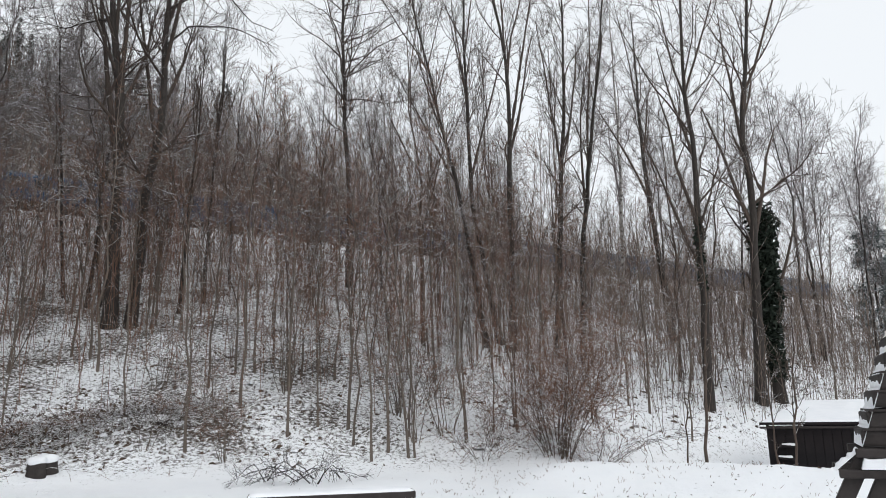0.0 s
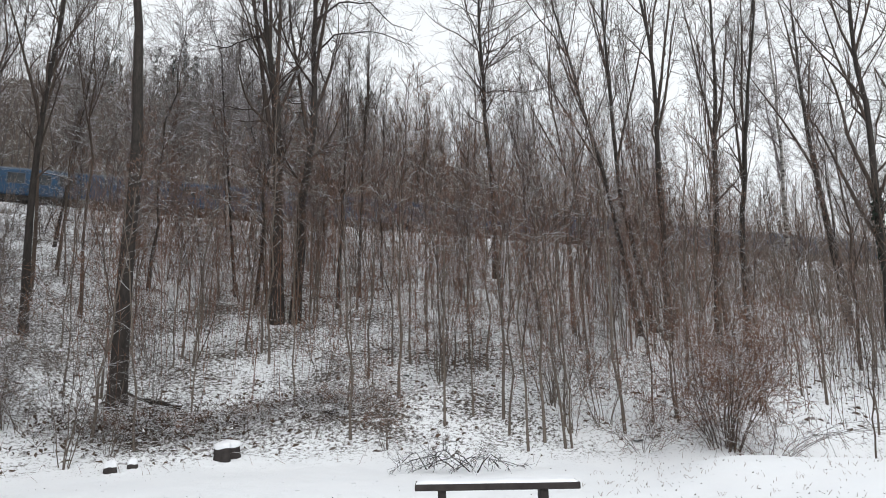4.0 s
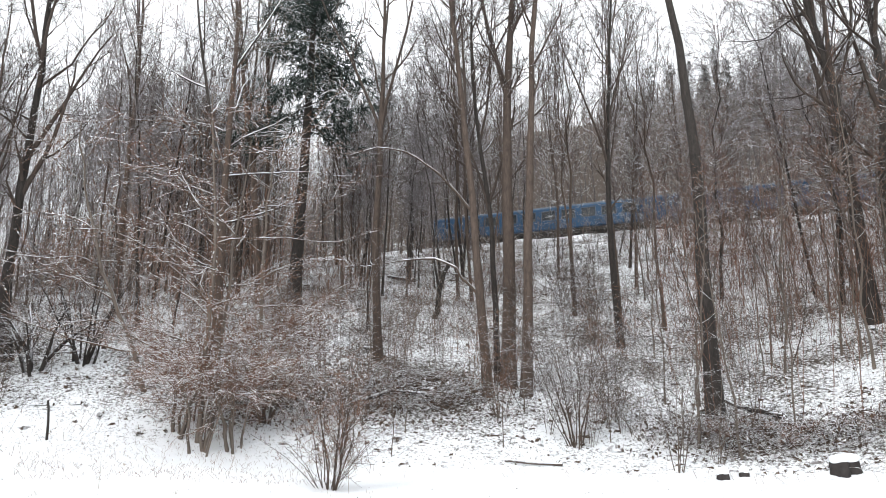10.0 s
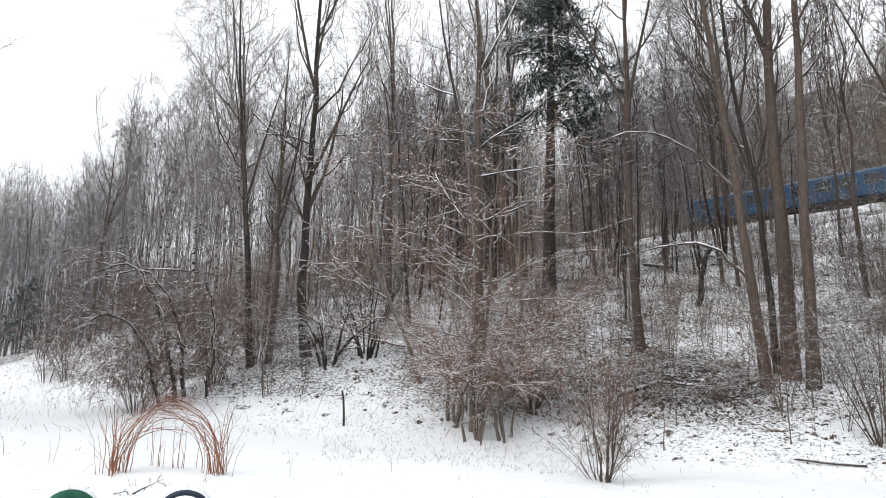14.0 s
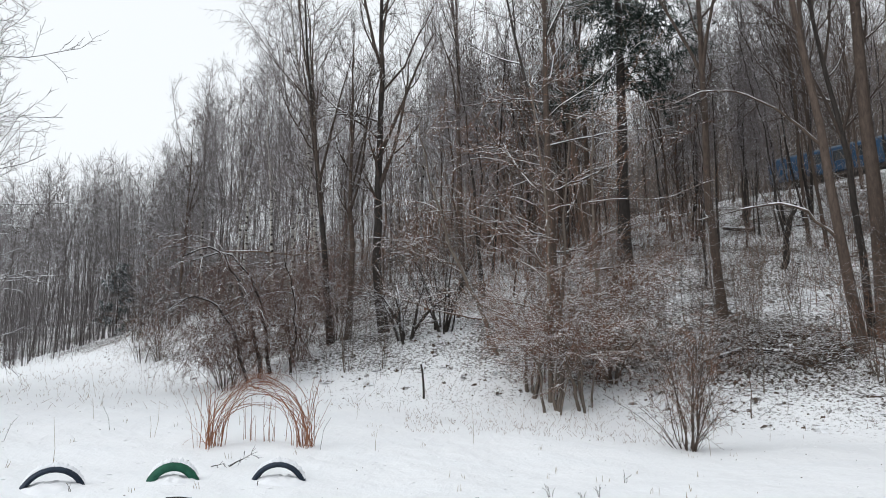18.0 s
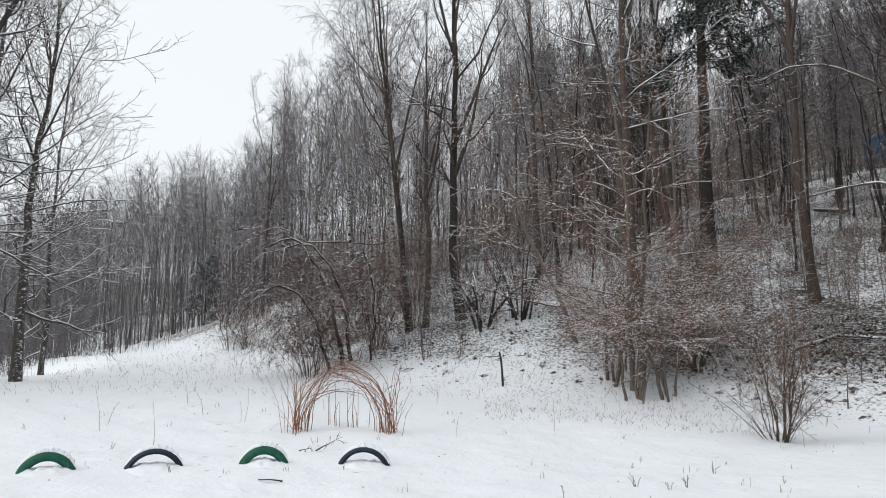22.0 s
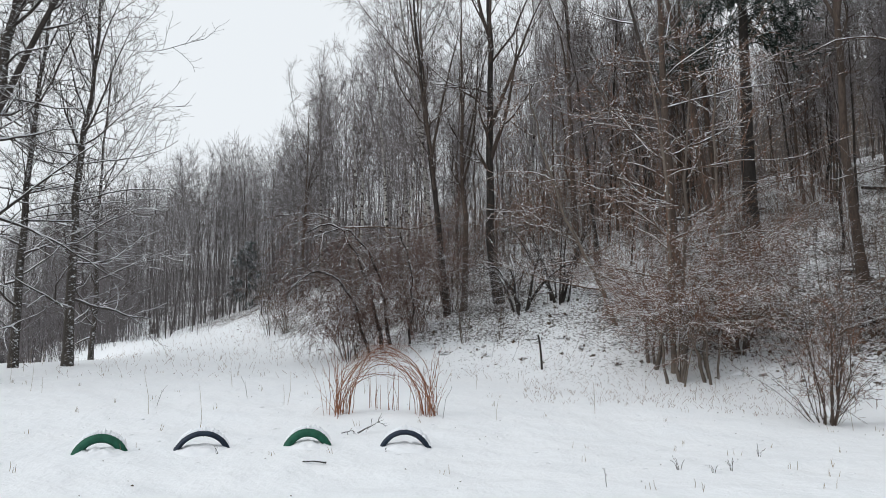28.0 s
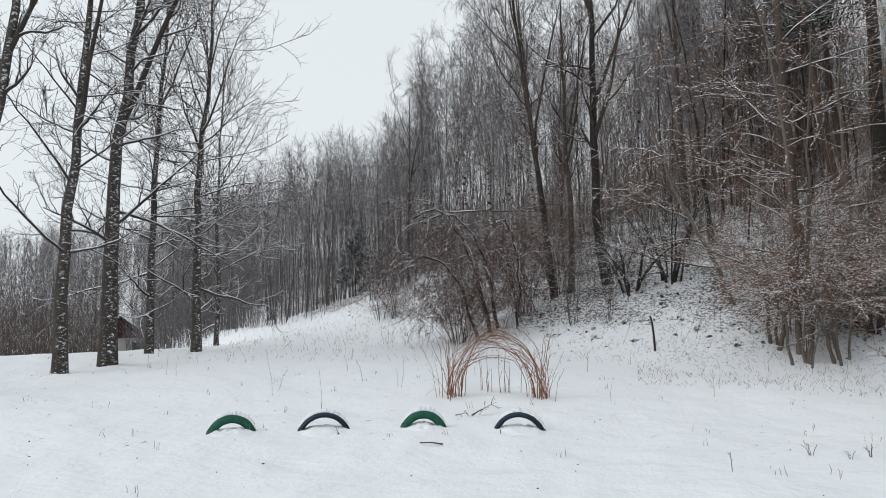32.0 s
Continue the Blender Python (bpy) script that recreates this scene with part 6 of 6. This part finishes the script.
def heap(turn, d, lx, ly, h, seed, n, words, mat=LITTER):
    """A brush heap: many crossing sticks and dead leaves over a low mound."""
    g = np.random.default_rng(seed)
    x, y, z = spot(turn, d)
    ob = thing("brush_heap", (x, y, z), turn, words, "brush heap")
    c = g.normal(size=(n, 3)) * np.array([lx / 4, ly / 4, 0])
    c[:, 2] = h * np.exp(-(c[:, 0] / lx * 3) ** 2 - (c[:, 1] / ly * 3) ** 2) * g.random(n)
    w = g.normal(size=(n, 3)) * np.array([0.5, 0.4, 0.22])
    p = np.stack([c - w, c + g.normal(size=(n, 3)) * 0.06, c + w], 1)
    q = np.array([float(land(*((Matrix.Rotation(radians(turn), 2) @ Vector(k[:2])) + Vector((x, y))))) - z for k in c])
    p[:, :, 2] += q[:, None]
    part("brushwood", mesh_from("brushwood", *joined([tubes(p, np.full((n, 3), 0.007) * (0.5 + g.random((n, 1))), 3)]), mat), ob)
    m = n * 3
    at = g.normal(size=(m, 3)) * np.array([lx / 4, ly / 4, 0])
    at[:, 2] = np.interp(at[:, 1], np.sort(c[:, 1]), q[np.argsort(c[:, 1])]) + h * 0.7 * np.exp(-(at[:, 0] / lx * 3) ** 2 - (at[:, 1] / ly * 3) ** 2) * g.random(m)
    part("dead_leaves", leaf_cloud(g, at, 0.06, LITTER, "dead_leaves"), ob, "brown dead leaves")


heap(58, 22.6, 9.5, 3.4, 1.0, 81, 650, "dark heap of brush and dead leaves at the slope's foot")
heap(30, 20.6, 5.0, 2.2, 0.5, 82, 300, "low heap of brush and dead leaves under snow")
heap(36, 20.8, 4.0, 2.0, 0.5, 83, 220, "low heap of brush on the bank")
heap(22, 20.8, 4.5, 2.0, 0.35, 84, 220, "low heap of brush and dead bracken")
heap(-22.5, 19.3, 2.4, 1.2, 0.6, 85, 200, "heap of twigs beside the shed")


# ---------------------------------------------------------------- house and fence beyond the field
def house():
    x, y, z = spot(122.2, 105)
    ob = thing("house", (x, y, z - 0.3), 118, "small house with a snowy gable roof behind trees", "house")
    w, dp, eave, ridge = 7.0, 8.0, 2.6, 5.2
    part("wall", box_mesh("wall", HOUSE_WALL, ((w, dp, eave), (0, 0, eave / 2)), bevel=0.02), ob)
    for y0 in (-dp / 2, dp / 2):
        bm = bmesh.new()
        vs = [bm.verts.new(q) for q in ((-w / 2, y0 - 0.1, eave), (w / 2, y0 - 0.1, eave), (0, y0 - 0.1, ridge), (-w / 2, y0 + 0.1, eave), (w / 2, y0 + 0.1, eave), (0, y0 + 0.1, ridge))]
        for f in ((0, 1, 2), (5, 4, 3), (0, 3, 4, 1), (1, 4, 5, 2), (2, 5, 3, 0)):
            bm.faces.new([vs[k] for k in f])
        me = bpy.data.meshes.new("gable")
        bm.to_mesh(me)
        bm.free()
        me.materials.append(HOUSE_GABLE)
        part("gable", me, ob, "red-brown boarded gable")
    slope = math.degrees(math.atan2(ridge - eave, w / 2))
    run = math.hypot(ridge - eave, w / 2) + 0.5
    for s in (-1, 1):
        roof = part("roof", box_mesh("roof", TRAIN_DARK, ((run, dp + 0.8, 0.12), (s * w / 4 * 1.03, 0, (eave + ridge) / 2 + 0.02), (0, s * slope, 0)), bevel=0.02), ob)
        part("roof_snow", box_mesh("roof_snow", SNOW_CAP, ((run - 0.1, dp + 0.7, 0.14), (s * w / 4 * 1.05, 0, (eave + ridge) / 2 + 0.15), (0, s * slope, 0)), bevel=0.05), roof)
    for x0 in (-1.9, 1.9):
        win = part("window", box_mesh("window", TRAIN_GLASS, ((1.0, 0.06, 1.1), (x0, -dp / 2 - 0.02, 1.5)), bevel=0.01), ob)
        part("window_frame", box_mesh("window_frame", SNOW_CAP, ((1.14, 0.05, 0.08), (x0, -dp / 2 - 0.04, 2.08)), ((1.14, 0.05, 0.08), (x0, -dp / 2 - 0.04, 0.92)), bevel=0.01), win)


house()
fence = thing("fence", spot(125.4, 52), 125.4, "dark boarded fence beyond the snowy field", "fence")
panel = box_mesh("board", PLANK_DARK, ((0.17, 0.03, 1.25), (0, 0, 0.6)), bevel=0.005)
for k in range(26):
    part("board", panel, fence).location = (-2.4 + k * 0.19, 0.01 * (k % 2), 0)
for k in range(3):
    part("post", box_mesh("post", PLANK_DARK, ((0.12, 0.12, 1.5), (-2.4 + k * 2.37, 0.09, 0.65)), bevel=0.01), fence)
pole = thing("utility_pole", spot(129.9, 60), 129.9, "pale wooden utility pole with a cross-arm", "pole")
part("shaft", mesh_from("shaft", *joined([tubes(np.array([[(0, 0, -0.3), (0, 0, 3), (0, 0, 6.6)]]), np.array([[0.12, 0.11, 0.09]]), 9)]), POLE_GREY), pole)
part("cross_arm", box_mesh("cross_arm", POLE_GREY, ((1.4, 0.1, 0.1), (0, 0, 6.3)), bevel=0.01), pole)


# ---------------------------------------------------------------- dead stalks, grass and leaf litter
def stalks(name, words, places, seed, height, mat, per=1, lean=0.25):
    g = np.random.default_rng(seed)
    p = np.repeat(np.array(places), per, axis=0)
    n = len(p)
    p[:, :2] += g.normal(size=(n, 2)) * 0.05 * (per > 1)
    h = height * (0.4 + 0.9 * g.random(n))[:, None]
    tip = p + np.column_stack([g.normal(size=(n, 2)) * lean * h, h[:, 0]])
    mid = (p + tip) / 2 + g.normal(size=(n, 3)) * 0.05 * h
    q = np.stack([p - (0, 0, 0.03), mid, tip], 1)
    return tagged(new(name, mesh_from(name, *joined([tubes(q, np.full((n, 3), 0.0035) * np.array([[1.2, 1, 0.5]]), 3)]), mat)), words, "vegetation", kind="stuff")


def field_places(n, seed, t0, t1, d0, d1, test):
    g = np.random.default_rng(seed)
    t, d = np.radians(g.uniform(t0, t1, n)), np.sqrt(g.uniform(d0 ** 2, d1 ** 2, n))
    x, y = -d * np.sin(t), d * np.cos(t)
    u, v = x * N_HILL[0] + y * N_HILL[1], x * M_HILL[0] + y * M_HILL[1]
    k = test(u - np.interp(v, FOOT_V, FOOT_U), v, g.random(n))
    return np.column_stack([x, y, land(x, y)])[k]


def thicket(name, words, n, seed, t0, t1, d0, d1, height, r, mat, test):
    """Countless thin upright stems that fill a wood."""
    p = field_places(n, seed, t0, t1, d0, d1, test)
    g = np.random.default_rng(seed + 1)
    m = len(p)
    h = height * (0.45 + 0.75 * g.random(m))
    tip = p + np.column_stack([g.normal(size=(m, 2)) * 0.12 * h[:, None], h])
    q = np.stack([p - (0, 0, 0.1), (p + tip) / 2 + g.normal(size=(m, 3)) * 0.02 * h[:, None], tip], 1)
    rad = np.full((m, 3), r) * np.array([[1.0, 0.8, 0.4]])
    q1, r1 = grow(g, q, rad, 4, (0.3, 1.0), 34, height * 0.22, 1, 0.04, 0.1, 0.6, r * 0.5)
    tagged(new(name, mesh_from(name, *joined([tubes(q, rad, 3), tubes(q1, r1, 3)]), mat)), words, "thicket", kind="stuff")


thicket("hill_thicket", "brown thicket of bare stems on the hill above the railway", 6800, 401, -38, 104, 72, 185, 6.0, 0.03, THICKET, lambda s, v, r: s > 53)
thicket("field_edge_thicket", "haze-grey thicket of bare stems beyond the field", 2200, 403, 94, 122, 46, 120, 4.4, 0.014, FAR_WOOD, lambda s, v, r: v > 44)
thicket("slope_thicket", "brown thicket of thin bare stems on the slope", 2200, 405, -32, 100, 24, 62, 2.6, 0.009, THICKET, lambda s, v, r: (s > 3) & (s < 46))
thicket("wood_thicket", "dense thicket of bare stems in the hillside wood", 300, 407, 68, 86, 32, 80, 7.5, 0.02, THICKET, lambda s, v, r: (s > 12) & (s < 52))
thicket("valley_thicket", "dark thicket of bare stems beyond the field's edge", 800, 409, 113, 121, 50, 95, 5.5, 0.022, FAR_WOOD, lambda s, v, r: v > 40)
thicket("far_valley_thicket", "dark thicket of bare stems beyond the snowy field", 1300, 411, 123.6, 142, 50, 95, 5.5, 0.03, BACK_WOOD, lambda s, v, r: v > 40)
thicket("right_wood_thicket", "brown thicket of bare stems on the slope behind the shed", 1500, 413, -36, -2, 27, 75, 5.5, 0.014, THICKET, lambda s, v, r: (s > 4) & (s < 50))
thicket("bank_wood_thicket", "haze-grey thicket of bare stems in the wood behind the bank", 700, 415, 84, 101, 36, 80, 6.5, 0.016, FAR_WOOD, lambda s, v, r: (s > 10) & (s < 52))
thicket("slope_scrub", "brown scrub of thin bare stems on the open slope", 220, 417, 50, 76, 24, 50, 2.8, 0.010, THICKET, lambda s, v, r: (s > 5) & (s < 40))
thicket("sapling_thicket", "reddish-brown thicket of thin young stems on the slope", 1000, 421, -9, 38, 20, 48, 5.6, 0.008, THICKET_RED, lambda s, v, r: (s > 2.5) & (s < 30))
thicket("young_wood_thicket", "brown thicket of thin stems in the wood above the bushes", 200, 423, 67, 84, 28, 60, 5.0, 0.010, THICKET_RED, lambda s, v, r: (s > 8) & (s < 45) & (r < 0.8))
thicket("crest_thicket", "brown thicket of bare stems below the railway", 600, 419, 4, 40, 48, 75, 4.8, 0.016, THICKET, lambda s, v, r: (s > 34) & (s < 45))
thicket("bank_thicket", "brown thicket of thin stems along the snowy bank", 320, 425, 101, 116, 40, 64, 4.6, 0.011, FAR_WOOD, lambda s, v, r: v > 33)
thicket("right_slope_stems", "grey thin young stems on the snowy slope above the shed", 620, 427, -30, -5, 20, 46, 4.2, 0.010, THICKET, lambda s, v, r: s > 1.0)
stalks("bank_stalks", "dead stalks and thin shoots on the snowy bank", field_places(420, 431, 90, 115, 20, 46, lambda s, v, r: r < 0.9), 432, 0.22, TWIG_RED, 1, 0.6)
stalks("dead_grass", "sparse dead grass stalks poking through the snow", field_places(420, 91, 60, 135, 6, 34, lambda s, v, r: (s < 0) & (r < 0.5)), 92, 0.09, DEAD_GRASS, 3)
stalks("tall_dead_stalks", "tall thin dead stalks standing in the snow", field_places(60, 93, 60, 120, 12, 34, lambda s, v, r: s < 2), 94, 0.6, DEAD_GRASS, 1, 0.12)
stalks("slope_grass", "brown dead grass and thin shoots at the slope's foot", field_places(7500, 95, -32, 108, 14, 40, lambda s, v, r: (s > -0.8) & (s < 6) & (r < np.where(v > 10, 0.8, 0.6))), 96, 0.2, TWIG_RED, 1, 0.7)
stalks("slope_shoots", "thin bare shoots across the wooded slope", field_places(7000, 97, -32, 104, 18, 62, lambda s, v, r: (s > 1.0) & (s < 45)), 98, 0.9, TWIG, 1, 0.25)
at = field_places(34000, 99, -33, 106, 16, 55, lambda s, v, r: (s > 0.2) & (s < 40) & (r < np.interp(s, (0.2, 1.5, 4, 12), (0.1, 1, 0.9, 0.5)) * np.where(v > 11, 0.35, 1)))
tagged(new("leaf_litter", leaf_cloud(np.random.default_rng(3), at + (0, 0, 0.01), 0.042, LITTER, "leaf_litter")), "dead leaves and clods showing through the snow", "leaf litter", kind="stuff")


def clods(name, words, places, seed, size):
    """Clods of earth and matted leaves: uneven flat lumps, with snow where they face up."""
    g = np.random.default_rng(seed)
    n = len(places)
    a = np.arange(7) * 2 * np.pi / 7
    w = size * g.uniform(0.4, 1.5, (n, 1)) * (1 + 0.35 * g.normal(size=(n, 7)))
    turn, long = g.uniform(0, 6.28, (n, 1)), g.uniform(1.0, 2.4, (n, 1))
    x, y = w * np.cos(a) * long, w * np.sin(a)
    c, q = np.cos(turn), np.sin(turn)
    low = np.stack([places[:, :1] + x * c - y * q, places[:, 1:2] + x * q + y * c, places[:, 2:] - 0.04 + 0 * x], -1)
    high = low * 0.55 + places[:, None] * 0.45
    high[:, :, 2] = places[:, 2:] + size * g.uniform(0.15, 0.6, (n, 7))
    top = places[:, None] + (0, 0, 1) * (size * g.uniform(0.3, 0.6, (n, 1, 1)))
    v = np.concatenate([low, high, top], 1)
    i = np.arange(7)
    j = (i + 1) % 7
    quads, tris = np.stack([i, j, j + 7, i + 7], -1), np.stack([i + 7, j + 7, np.full(7, 14)], -1)
    o = np.arange(n)[:, None, None] * 15
    return tagged(new(name, mesh_from(name, v.reshape(-1, 3), [(quads + o).reshape(-1, 4), (tris + o).reshape(-1, 3)], LITTER, False)), words, "leaf litter", kind="stuff")


clods("slope_clods", "dark clods of earth and leaves showing through the slope's snow", field_places(7000, 451, -33, 100, 18, 58, lambda s, v, r: (s > 1.0) & (s < 42) & (r < 0.75)), 452, 0.09)
clods("foot_clods", "clods and stones along the slope's foot", field_places(1500, 453, 10, 66, 17.5, 25, lambda s, v, r: (s > 0.2) & (s < 5) & (r < np.where(v < 3, 0.55, 0.25))), 454, 0.075)
stalks("hazel_grass", "short dead grass and shoots under the hazels", field_places(2600, 455, 62, 84, 16.2, 23, lambda s, v, r: r < 0.5), 456, 0.08, TWIG_RED, 1, 0.9)
stalks("meadow_edge_grass", "short dead grass along the meadow's edge", field_places(1500, 457, 84, 118, 20, 36, lambda s, v, r: r < 0.5), 458, 0.1, TWIG_RED, 1, 0.9)
at = field_places(430, 461, -31, -1, 8.5, 18, lambda s, v, r: (s < 0.5) & (r < 0.8))
tagged(new("mound_flecks", leaf_cloud(np.random.default_rng(7), at + (0, 0, 0.006), 0.022, LITTER, "mound_flecks")), "dead leaves and bark scattered over the snow mound", "leaf litter", kind="stuff")
stalks("mound_grass", "short dead grass poking out of the snow mound", field_places(420, 463, -31, 2, 9, 18, lambda s, v, r: (s < 0.5) & (r < 0.5)), 464, 0.06, TWIG_RED, 2, 0.8)
at = field_places(900, 433, -33, 135, 6, 24, lambda s, v, r: (s < 0.5) & (r < 0.75))
tagged(new("snow_flecks", leaf_cloud(np.random.default_rng(4), at + (0, 0, 0.004), 0.016, LITTER, "snow_flecks")), "dark specks of leaf and bark on the snow", "leaf litter", kind="stuff")
at = field_places(2600, 435, -33, 135, 10, 24, lambda s, v, r: (s < 1) & (r < 0.8))
tagged(new("snow_lumps", snow_lumps(np.random.default_rng(6), [((at[:, None] + np.zeros((1, 2, 1)), np.zeros((len(at), 2))), 1.0)], 1800, 0.03, 0.25)), "small lumps of snow fallen on the field", "snow", kind="stuff")


# ---------------------------------------------------------------- dry weeds in the near snow
def weed(turn, d, height, stems, seed):
    g = np.random.default_rng(seed)
    ob = thing("dry_weed", spot(turn, d), turn, "dry brown weed standing in the snow", "weed", "dry weeds of the field")
    for k in range(stems):
        h = height * (0.6 + 0.5 * g.random())
        x, y = g.normal(size=2) * 0.16 * h
        q, r = stem(g, [(x * 0.4, y * 0.4, -0.03), (x, y, h * 0.6), (x * 2.2, y * 2.2, h)], 0.0045, 6, 0.004, 0.4)
        p1, r1 = grow(g, q, r, 4, (0.5, 1.0), 32, height * 0.13, 2, 0.03, 0.1, 0.7, 0.0025)
        part("stalk", mesh_from("stalk", *joined([tubes(q, r, 5), tubes(p1, r1, 3)]), TWIG), ob)


for k, (t, d, h, n) in enumerate(((73.4, 10.2, 0.16, 4), (70.0, 10.3, 0.14, 4), (68.1, 11.8, 0.16, 3), (71.2, 10.0, 0.1, 3), (78.5, 8.8, 0.3, 1), (106.2, 10.75, 0.1, 3), (94.3, 10.8, 0.07, 3),
                                  (110.8, 15, 0.5, 1), (104.4, 16, 0.45, 1), (90.3, 13.6, 0.7, 1))):
    weed(t, d, h, n, 500 + k)
